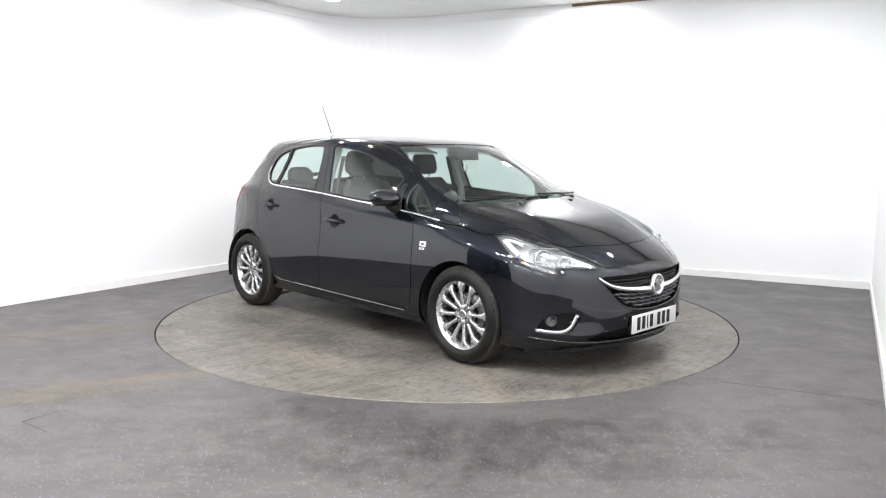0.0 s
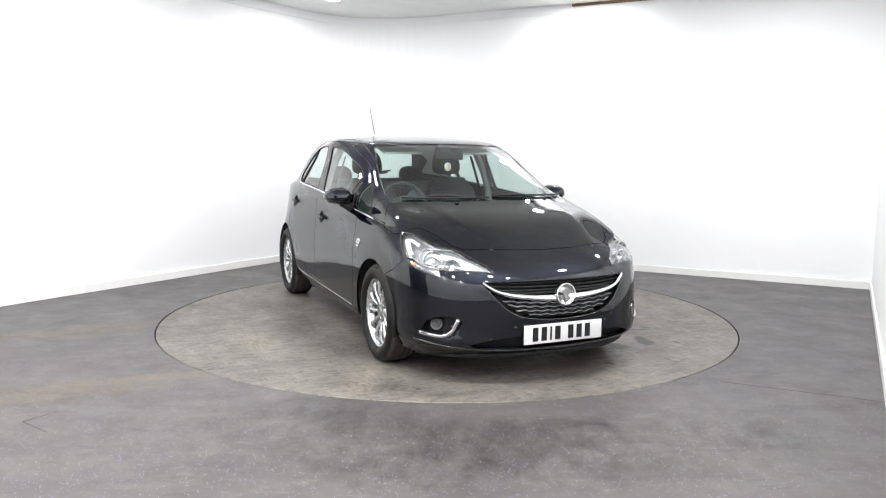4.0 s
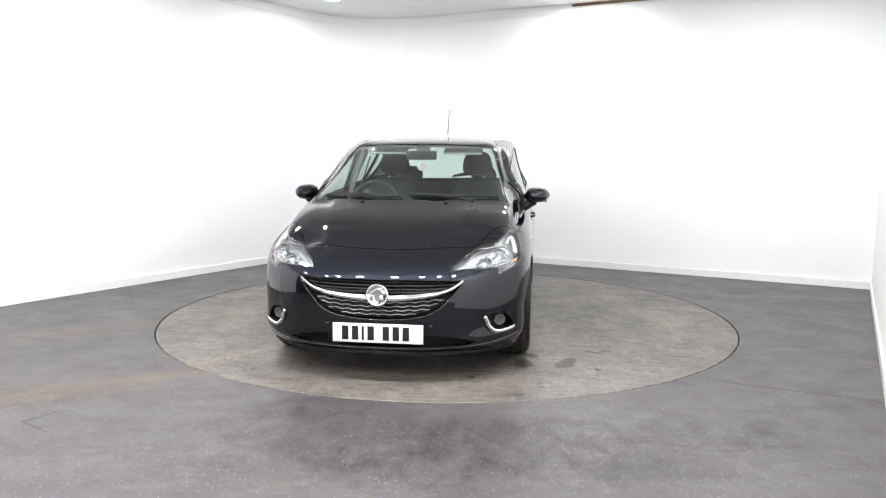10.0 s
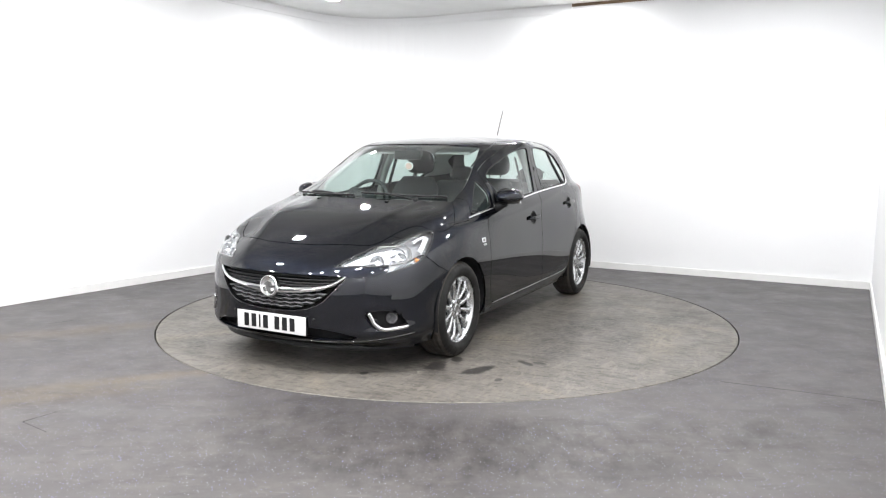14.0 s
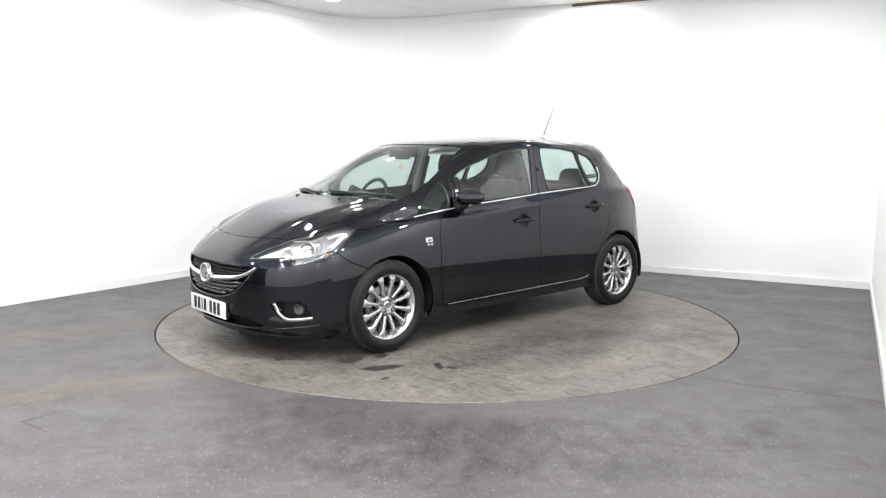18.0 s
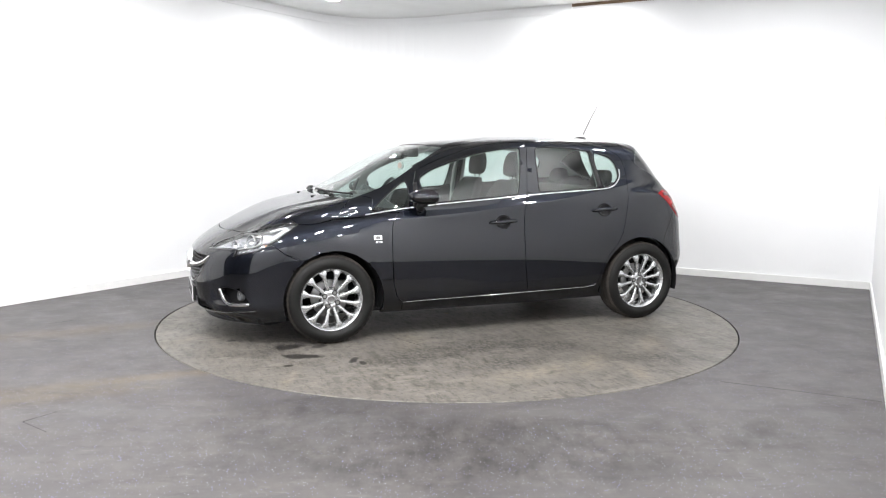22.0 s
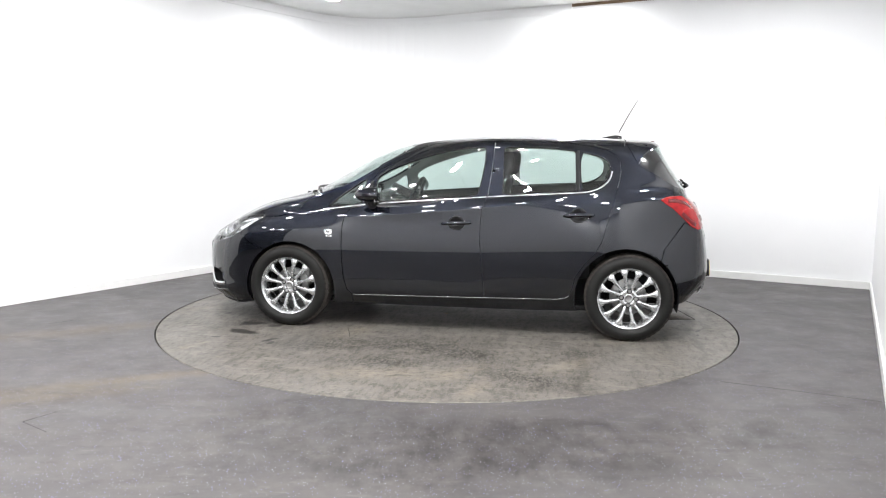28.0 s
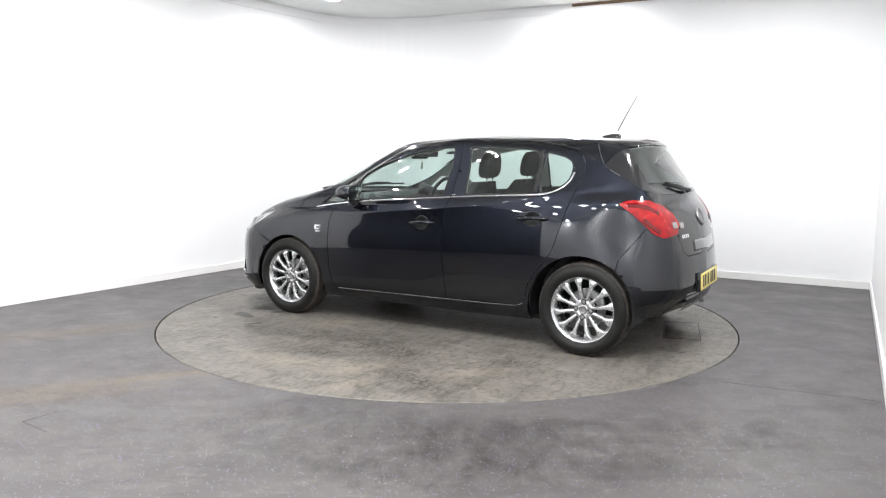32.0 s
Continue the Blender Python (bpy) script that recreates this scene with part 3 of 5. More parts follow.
def cut(name, view, poly, keep, closed=True, only=None):
    """Cuts the outline into the shell, seen along one axis, and tags the faces within it for which keep(x, y, z) holds."""
    if name not in PANELS:
        PANELS.append(name)
    a, b, c = AXES[view]
    zone = [min(p[0] for p in poly) - .04, max(p[0] for p in poly) + .04, min(p[1] for p in poly) - .04, max(p[1] for p in poly) + .04]

    def near(f):
        m = f.calc_center_median()
        return zone[0] < m[a] < zone[1] and zone[2] < m[b] < zone[3] and keep(*m)

    pool = {f for f in shell.faces if near(f)}
    n = len(poly)
    for i in range(n if closed else n - 1):
        p, q = poly[i], poly[(i + 1) % n]
        if math.hypot(q[0] - p[0], q[1] - p[1]) < 1e-6:
            continue
        lo0, hi0, lo1, hi1 = min(p[0], q[0]) - .001, max(p[0], q[0]) + .001, min(p[1], q[1]) - .001, max(p[1], q[1]) + .001
        hit = []
        for f in pool:
            us, vs = [v.co[a] for v in f.verts], [v.co[b] for v in f.verts]
            if max(us) >= lo0 and min(us) <= hi0 and max(vs) >= lo1 and min(vs) <= hi1:
                hit.append(f)
        if not hit:
            continue
        co, no = [0, 0, 0], [0, 0, 0]
        co[a], co[b] = p
        no[a], no[b] = -(q[1] - p[1]), q[0] - p[0]
        geom = set(hit)
        for f in hit:
            geom.update(f.verts)
            geom.update(f.edges)
        done = bmesh.ops.bisect_plane(shell, geom=list(geom), dist=2e-5, plane_co=co, plane_no=Vector(no).normalized())
        pool.update(g for g in done["geom"] if isinstance(g, bmesh.types.BMFace))
    idx = PANELS.index(name)
    for f in pool:
        m = f.calc_center_median()
        if inside(poly, m[a], m[b]):
            if only is None or PANELS[f[TAG]] in only:
                f[TAG] = idx


def both(name, view, poly, keep, **k):
    """The same cut on the left and the right side."""
    cut(name + "_left", view, poly, lambda x, y, z: y > 0 and keep(x, y, z), **k)
    p2 = [(p[0], -p[1]) for p in poly] if view == "top" else poly
    cut(name + "_right", view, p2, lambda x, y, z: y < 0 and keep(x, -y, z), **k)


def mirrored(half):
    """A closed outline from its half with first coordinate >= 0."""
    return [*half, *[(-u, v) for u, v in reversed(half) if abs(u) > 1e-6]]


DOOR_SPLIT = [(-.239, .283), (-.215, .478), (-.199, .722), (-.206, .901), (-.247, 1.019), (-.269, 1.198), (-.282, 1.36), (-.284, 1.396)]
DOOR_F = [(.585, 1.185), (.628, 1.10), (.640, 1.02), (.650, .935), (.776, .893), (.809, .84), (.825, .779), (.829, .614), (.818, .403), (.790, .296), (.75, .268), *DOOR_SPLIT,
          (-.09, 1.392), (.04, 1.376), (.175, 1.345), (.31, 1.300), (.41, 1.264), (.50, 1.226)]
DOOR_R = [*DOOR_SPLIT, (-.5, 1.402), (-.78, 1.392), (-.985, 1.362), (-1.09, 1.335), (-1.145, 1.305), (-1.172, 1.262), (-1.180, 1.20), (-1.170, 1.13), (-1.144, 1.032), (-1.114, .917), (-1.055, .704),
          (-1.007, .615), (-.935, .535), (-.880, .451), (-.858, .358), (-.835, .312), (-.79, .293)]
GLASS_F = [(0.565, 0.955), (0.59, 1.112), (0.572, 1.143), (0.488, 1.194), (0.395, 1.229), (0.301, 1.259), (0.166, 1.3), (0.032, 1.329), (-0.099, 1.348), (-0.221, 1.354), (-0.218, 1.244), (-0.197, 1.115), (-0.172, 1.008), (0.094, 0.988)]
GLASS_R = [(-0.349, 1.354), (-0.481, 1.361), (-0.685, 1.354), (-0.86, 1.335), (-0.872, 1.048), (-0.6, 1.036), (-0.351, 1.022), (-0.354, 1.19)]
GLASS_Q = [(-0.892, 1.329), (-0.966, 1.312), (-1.055, 1.286), (-1.093, 1.252), (-1.104, 1.199), (-1.095, 1.136), (-1.034, 1.085), (-0.965, 1.058), (-0.902, 1.05)]
GLASS_T = [(.965, .897), (.90, .957), (.80, 1.035), (.70, 1.108), (.672, 1.112), (.682, 1.00), (.692, .928)]
WEDGE = [(-1.302, 1.241), (-1.36, 1.203), (-1.43, 1.165), (-1.56, 1.088), (-1.66, 1.052), (-1.80, 1.045), (-1.80, 1.38), (-1.6, 1.375), (-1.474, 1.372), (-1.392, 1.35), (-1.34, 1.304)]
SPOILER = [(-1.205, 1.55), (-1.216, 1.389), (-1.274, 1.285), (-1.302, 1.241), (-1.34, 1.304), (-1.392, 1.35), (-1.474, 1.372), (-1.6, 1.375), (-1.7, 1.38), (-1.7, 1.55)]
FENDER = [(.75, .1), (1.75, .1), (1.75, .92), (1.05, 1.02), (.93, .992), (.955, .905), (.776, .893), (.809, .84), (.825, .779), (.829, .614), (.818, .403), (.790, .296), (.75, .268)]
BUMPER_F = [(1.66, .705), (1.56, .63), (1.45, .585), (1.45, .1), (2.3, .1), (2.3, .82), (1.70, .82)]
BUMPER_R = [(-1.62, .845), (-1.563, .765), (-1.481, .655), (-1.45, .5), (-1.45, .1), (-2.1, .1), (-2.1, .70), (-1.70, .80)]
TAIL = [(-1.452, .999), (-1.49, 1.015), (-1.535, 1.022), (-1.605, 1.021), (-1.669, .985), (-1.724, .931), (-1.760, .868), (-1.768, .808), (-1.747, .797), (-1.725, .79), (-1.677, .811), (-1.612, .87), (-1.54, .937), (-1.481, .976)]
HEADLIGHT = [(2.020, .650), (1.968, .652), (1.892, .655), (1.862, .657), (1.886, .615), (1.806, .636), (1.734, .660), (1.652, .700), (1.552, .766), (1.470, .818), (1.462, .829), (1.483, .834), (1.55, .832),
             (1.662, .806), (1.814, .752), (1.917, .709), (1.972, .682)]
FOG = [(1.990, .383), (1.953, .397), (1.907, .399), (1.84, .375), (1.808, .325), (1.796, .296), (1.94, .278), (1.968, .321)]
BONNET = [(1.915, 0), (1.903, .2), (1.868, .35), (1.815, .485), (1.755, .543), (1.66, .590), (1.55, .650), (1.458, .742), (1.38, .768), (1.30, .772), (1.214, .763), (1.136, .719), (1.072, .66), (1.040, .60), (1.12, .40), (1.165, .2), (1.18, 0)]
GRILLE = [(0, .602), (.2, .602), (.395, .600), (.478, .596), (.44, .545), (.395, .495), (.345, .443), (.265, .405), (.14, .385), (0, .380)]
INTAKE = [(0, .290), (.33, .290), (.44, .272), (.54, .243), (.50, .229), (.30, .222), (0, .220)]
SCREEN = [(0, 1.003), (.30, 1.001), (.50, .996), (.672, .990), (.645, 1.06), (.605, 1.17), (.560, 1.29), (.533, 1.350), (.515, 1.362), (.30, 1.373), (0, 1.378)]
ROOF = [(.420, 0), (.405, .2), (.375, .37), (.325, .520), (.24, .548), (.055, .562), (-.25, .580), (-.78, .580), (-1.02, .565), (-1.205, .525), (-1.225, .3), (-1.235, 0)]
HATCH = [(0, 1.07), (.3, 1.075), (.55, 1.085), (.60, 1.07), (.60, 1.00), (.535, .90), (.52, .80), (.47, .69), (.40, .655), (0, .650)]
CIRCLE = [(math.cos(2 * math.pi * k / 40), math.sin(2 * math.pi * k / 40)) for k in range(40)]
ARCH_F = [(1.236 + .343 * c, .303 + .343 * s) for c, s in CIRCLE]
ARCH_R = [(-1.232 + .352 * c, .308 + .352 * s) for c, s in CIRCLE]

both("front_fender", "side", FENDER, lambda x, y, z: y > .40)
cut("front_bumper", "side", BUMPER_F, lambda x, y, z: x > 1.3)
cut("rear_bumper", "side", BUMPER_R, lambda x, y, z: x < -1.3)
cut("bonnet", "top", [(x, y) for y, x in mirrored([(y, x) for x, y in BONNET])], lambda x, y, z: z > .70 and x > .9)
both("headlight", "side", HEADLIGHT, lambda x, y, z: y > .375 and x > 1.3)
cut("roof", "top", [(x, y) for y, x in mirrored([(y, x) for x, y in ROOF])], lambda x, y, z: z > 1.30)
cut("windscreen", "front", mirrored(SCREEN), lambda x, y, z: x > .25 and z > .95)
cut("spoiler", "side", SPOILER, lambda x, y, z: x < -1.15)
cut("hatch", "front", mirrored(HATCH), lambda x, y, z: x < -1.45)
cut("hatch_glass", "side", WEDGE, lambda x, y, z: x < -1.2)
cut("rear_quarter_trim_left", "front", [(.44, 1.40), (.50, 1.25), (.525, 1.15), (.53, 1.02), (.8, 1.02), (.8, 1.40)], lambda x, y, z: x < -1.2 and y > 0, only=("hatch_glass",))
cut("rear_quarter_trim_right", "front", [(-.44, 1.40), (-.50, 1.25), (-.525, 1.15), (-.53, 1.02), (-.8, 1.02), (-.8, 1.40)], lambda x, y, z: x < -1.2 and y < 0, only=("hatch_glass",))
both("tail_lamp", "side", TAIL, lambda x, y, z: y > .36 and x < -1.3)
both("front_door", "side", DOOR_F, lambda x, y, z: y > .45)
both("rear_door", "side", DOOR_R, lambda x, y, z: y > .45)
both("door_glass", "side", soft(GLASS_F), lambda x, y, z: y > .45)
both("rear_door_glass", "side", soft(GLASS_R), lambda x, y, z: y > .45)
both("quarter_glass", "side", rounded(GLASS_Q, 1), lambda x, y, z: y > .45)
both("corner_glass", "side", GLASS_T, lambda x, y, z: y > .45)
cut("grille_hole", "front", mirrored(GRILLE), lambda x, y, z: x > 1.8)
cut("intake_hole", "front", mirrored(INTAKE), lambda x, y, z: x > 1.7)
both("fog_hole", "side", rounded(FOG, 1), lambda x, y, z: y > .50 and x > 1.6)
both("arch_hole", "side", ARCH_F, lambda x, y, z: y > .40)
both("arch_hole", "side", ARCH_R, lambda x, y, z: y > .40)
for hx, hz in ((-.028, .812), (-.893, .884)):
    both("cup_hole", "side", [(hx + .047 * c, hz + .041 * s) for c, s in CIRCLE[::2]], lambda x, y, z: y > .5)
cut("fuel_flap", "side", [(-1.378 + .068 * c, .892 + .068 * s) for c, s in CIRCLE], lambda x, y, z: y < -.5)


def settle_crumbs():
    """Hands thin crumbs at the corners of cuts to the panel that surrounds them."""
    for _ in range(3):
        for f in shell.faces:
            if f.calc_area() < 2.5e-5:
                share = {}
                for e in f.edges:
                    for g in e.link_faces:
                        if g is not f:
                            share[g[TAG]] = share.get(g[TAG], 0) + e.calc_length()
                best = max(share, key=share.get)
                if best != f[TAG] and share.get(f[TAG], 0) < share[best] * .8:
                    f[TAG] = best


settle_crumbs()


def settle_isles():
    """Hands each small scrap of a panel that is cut off from the rest to the panel it borders longest."""
    left = set(shell.faces)
    while left:
        todo, isle, border = [left.pop()], [], {}
        while todo:
            f = todo.pop()
            isle.append(f)
            for e in f.edges:
                for g in e.link_faces:
                    if g[TAG] != f[TAG]:
                        border[g[TAG]] = border.get(g[TAG], 0) + e.calc_length()
                    elif g in left:
                        left.discard(g)
                        todo.append(g)
        if border and sum(f.calc_area() for f in isle) < .0022 and not PANELS[isle[0][TAG]].endswith(("hole_left", "hole_right")):
            best = max(border, key=border.get)
            for f in isle:
                f[TAG] = best


settle_isles()


def side_hit(x, z, s=1):
    """Place and normal of the body's side at (x, z); s = 1 left, -1 right."""
    p, nrm, _, _ = BODY.ray_cast(Vector((x, 2.0 * s, z)), Vector((0, -s, 0)))
    return p, nrm


def front_hit(y, z, back=False):
    p, nrm, _, _ = BODY.ray_cast(Vector((-3.0 if back else 3.0, y, z)), Vector((1 if back else -1, 0, 0)))
    return p, nrm


def top_hit(x, y):
    p, nrm, _, _ = BODY.ray_cast(Vector((x, y, 3.0)), Vector((0, 0, -1)))
    return p, nrm


def take(name):
    """A panel's faces as a mesh of their own."""
    idx = PANELS.index(name)
    out = bmesh.new()
    seen = {}
    for f in shell.faces:
        if f[TAG] == idx:
            vs = []
            for v in f.verts:
                if v.index not in seen:
                    seen[v.index] = out.verts.new(v.co)
                vs.append(seen[v.index])
            out.faces.new(vs)
    # slivers along the cut are drawn together
    rim = {v for e in out.edges if e.is_boundary for v in e.verts}
    rim |= {e.other_vert(v) for v in rim for e in v.link_edges if e.calc_length() < .003}
    bmesh.ops.remove_doubles(out, verts=list(rim), dist=.003)
    out.normal_update()
    return out


def shut(bm, gap=0.0017, deep=0.014):
    """Gives a panel its shut lines: the rim drawn in a little and folded inwards."""
    bm.normal_update()
    rim = [e for e in bm.edges if e.is_boundary]
    pull = {}
    for e in rim:
        f = e.link_faces[0]
        d = e.verts[1].co - e.verts[0].co
        w = f.normal.cross(d)
        if w.dot(f.calc_center_median() - e.verts[0].co) < 0:
            w = -w
        if w.length > 1e-9:
            for v in e.verts:
                pull.setdefault(v, Vector())
                pull[v] += w.normalized()
    nrm = {v: v.normal.copy() for v in pull}
    for v, w in pull.items():
        if w.length > 1e-6:
            v.co += w.normalized() * gap
    ext = bmesh.ops.extrude_edge_only(bm, edges=rim)["geom"]
    twin = [g for g in ext if isinstance(g, bmesh.types.BMVert)]
    keys = {}
    for v in twin:
        for e in v.link_edges:
            o = e.other_vert(v)
            if o in nrm:
                keys[v] = o
    for v, o in keys.items():
        v.co -= nrm[o] * deep
    for e in rim:
        if e.is_valid:
            e.smooth = False
    return bm


def moved(bm, d):
    bm.normal_update()
    for v, nv in [(v, v.normal.copy()) for v in bm.verts]:
        v.co += nv * d
    return bm


shell.faces.ensure_lookup_table()
shell.verts.index_update()
shell.normal_update()
def no_slivers(bm):
    """Drops the crumbs that neighbouring cuts leave."""
    left = set(bm.faces)
    while left:
        todo, isle = [left.pop()], []
        while todo:
            f = todo.pop()
            isle.append(f)
            for e in f.edges:
                for g in e.link_faces:
                    if g in left:
                        left.discard(g)
                        todo.append(g)
        if sum(f.calc_area() for f in isle) < .0025:
            bmesh.ops.delete(bm, geom=isle, context="FACES")
    return bm


part("body_shell", shut(no_slivers(take("body_shell"))), M_PAINT, car, "blue-black metallic body shell")
OWNER = {}
for nm, label in (("bonnet", "blue-black bonnet"), ("front_bumper", "blue-black front bumper"), ("rear_bumper", "blue-black rear bumper"), ("roof", "blue-black roof panel"), ("spoiler", "blue-black roof spoiler"), ("hatch", "blue-black tailgate")):
    OWNER[nm] = part(nm, shut(take(nm), .0028), M_PAINT, car, label)
for sd in ("left", "right"):
    for nm, label in (("front_fender", "blue-black front wing"), ("front_door", "blue-black front door"), ("rear_door", "blue-black rear door")):
        OWNER[nm + sd] = part(nm, shut(take(f"{nm}_{sd}"), .0024), M_PAINT, car, label)
part("fuel_flap", shut(take("fuel_flap"), .0012), M_PAINT, car, "round blue-black fuel flap")

GL = {}
GL["windscreen"] = part("windscreen", moved(take("windscreen"), -.003), M_GLASS, car, "clear windscreen with a green tint")
GL["hatch_glass"] = part("rear_window", moved(take("hatch_glass"), -.003), M_GLASS, car, "tinted tailgate window")
for sd in ("left", "right"):
    part("window", moved(take(f"door_glass_{sd}"), -.006), M_GLASS, OWNER["front_door" + sd], "tinted door window")
    part("window", moved(take(f"rear_door_glass_{sd}"), -.006), M_GLASS, OWNER["rear_door" + sd], "tinted door window")
    part("quarter_window", moved(take(f"quarter_glass_{sd}"), -.006), M_GLASS, OWNER["rear_door" + sd], "small tinted quarter window")
    part("corner_window", moved(take(f"corner_glass_{sd}"), -.006), M_GLASS, car, "small triangular tinted window")
    part("rear_quarter_trim", moved(take(f"rear_quarter_trim_{sd}"), -.001), M_GLOSS, OWNER["hatch"], "gloss black trim beside the rear window")


def strip_bm(pts, nrms, width, proud, sink=0.004, closed=False):
    """A moulding of rounded section laid along points of the body."""
    bm = bmesh.new()
    rows = []
    n = len(pts)
    for i in range(n):
        a, b = pts[(i - 1) % n if closed else max(i - 1, 0)], pts[(i + 1) % n if closed else min(i + 1, n - 1)]
        t, u = (b - a).normalized(), nrms[i]
        w = t.cross(u).normalized() * (width(i / (n - 1)) if callable(width) else width) / 2
        rows.append([pts[i] + w * k + u * h for k, h in ((1, -sink), (1, proud * .5), (.6, proud), (-.6, proud), (-1, proud * .5), (-1, -sink))])
    v = grid_faces(bm, rows, close_u=closed, close_v=True)
    if not closed:
        bm.faces.new(v[0][::-1])
        bm.faces.new(v[-1])
    bmesh.ops.recalc_face_normals(bm, faces=bm.faces[:])
    return bm


def along(line, hit, step=0.02, closed=False):
    """Points and normals on the body along a flat polyline."""
    P, Nn = [], []
    n = len(line)
    for i in range(n if closed else n - 1):
        p, q = line[i], line[(i + 1) % n]
        k = max(1, round(math.hypot(q[0] - p[0], q[1] - p[1]) / step))
        for j in range(k):
            P.append((p[0] + (q[0] - p[0]) * j / k, p[1] + (q[1] - p[1]) * j / k))
    if not closed:
        P.append(line[-1])
    got = [hit(*p) for p in P]
    got = [g for g in got if g[0] is not None]
    return [g[0] for g in got], [g[1] for g in got]


for s, sd in ((1, "left"), (-1, "right")):
    hit = lambda x, z, s=s: side_hit(x, z, s)
    # chrome waist moulding, front tip to the rear quarter window
    belt = rounded([(1.0, .880), (.80, .912), (.565, .942), (.094, .976), (-.20, .998), (-.60, 1.025), (-.90, 1.040), (-.975, 1.050), (-1.045, 1.078), (-1.103, 1.132), (-1.117, 1.19)], 2, False)
    belt = [(a[0] + (b[0] - a[0]) * k / 12, a[1] + (b[1] - a[1]) * k / 12) for a, b in zip(belt, belt[1:]) for k in range(12)] + [belt[-1]]
    for ow, lo, hi in ((car, .649, 2), (OWNER["front_door" + sd], -.240, .645), (OWNER["rear_door" + sd], -2, -.244)):
        pts = [p for p in belt if lo <= p[0] <= hi]
        part("waist_trim", strip_bm(*along(pts, hit), .013, .005), M_CHROME, ow, "thin chrome waist trim")
    # the highlight along the sill edge, drawn as a thin chrome strip
    part("sill_highlight", strip_bm(*along([(.745, .262), (0, .272), (-.76, .286), (-.81, .296), (-.835, .31)], hit), .0042, .002), M_CHROME, car, "thin chrome strip drawn as the sill's highlight")
    # black seals round the glass
    for poly, ow in ((GLASS_F, OWNER["front_door" + sd]), (GLASS_R, OWNER["rear_door" + sd]), (GLASS_Q, OWNER["rear_door" + sd]), (GLASS_T, car)):
        part("window_seal", strip_bm(*along(rounded(poly, 1) if poly in (GLASS_Q, GLASS_T) else soft(poly), hit, closed=True), .008, .0015, closed=True), M_BLACK, ow, "black rubber window seal")
    part("divider_bar", strip_bm(*along([(-.876, 1.336), (-.887, 1.048)], hit), .022, .004), M_BLACK, OWNER["rear_door" + sd], "black window divider")
    rail = [(.60, 1.218), (.52, 1.258), (.40, 1.310), (.31, 1.344), (.175, 1.381), (.055, 1.403), (-.10, 1.414), (-.25, 1.418), (-.5, 1.419), (-.78, 1.405), (-.985, 1.376), (-1.12, 1.345)]
    part("roof_trim", strip_bm(*along(rail, lambda x, z, s=s: side_hit(x, z - .004, s)), .010, .0015), M_BLACK, car, "black roof joint strip")

# ------------------------------------------------------------------ lining, floor pan, wheel wells
def lining(names, d, keep):
    bm = bmesh.new()
    for nm in names:
        src = take(nm)
        moved(src, -d)
        me = bpy.data.meshes.new("scrap")
        for f in [f for f in src.faces if not keep(*f.calc_center_median())]:
            src.faces.remove(f)
        src.to_mesh(me)
        src.free()
        bm.from_mesh(me)
        bpy.data.meshes.remove(me)
    return bm


UPPER = ["body_shell", "roof", "spoiler", "front_door_left", "front_door_right", "rear_door_left", "rear_door_right"]
waist = lambda x: .93 + (.6 - x) * .06
part("headlining", lining(UPPER, .022, lambda x, y, z: z > waist(x) + .04 and -1.5 < x < .9), M_LINING, car, "pale grey headlining and pillar trim")
part("door_lining", lining(UPPER + ["hatch"], .03, lambda x, y, z: .28 < z <= waist(x) + .04 and -1.9 < x < .95), M_DASH, car, "dark door and side trim")
bm = box_bm(-1.10, 1.58, -.66, .66, .175, .215, .01)
part("floor_pan", bm, M_BLACK, car, "dark underbody")
part("boot_floor", box_bm(-1.66, -1.10, -.52, .52, .245, .285, .01), M_BLACK, car, "dark underbody")
part("engine_bulkhead", box_bm(.86, .90, -.70, .70, .2, .90, .01), M_BLACK, car)
for s in (1, -1):
    for cx, cz, r in ((1.236, .303, .350), (-1.232, .308, .359)):
        bm = bmesh.new()
        rows = []
        for k in range(33):
            a = math.radians(-14 + 208 * k / 32)
            x, z = cx + r * math.cos(a), cz + r * math.sin(a)
            rows.append([(x, s * .50, z), (x, s * .70, z), (x, s * .838, z)])
        v = grid_faces(bm, rows)
        bm.faces.new([row[0] for row in v])
        part("wheel_well", bm, M_BLACK, car, "black wheel arch liner")
# ------------------------------------------------------------------ wheels
RIM_R, TYRE_R, TYRE_W = .220, .311, .195


def smooth_step(a, b, x):
    s = min(max((x - a) / (b - a), 0), 1)
    return s * s * (3 - 2 * s)


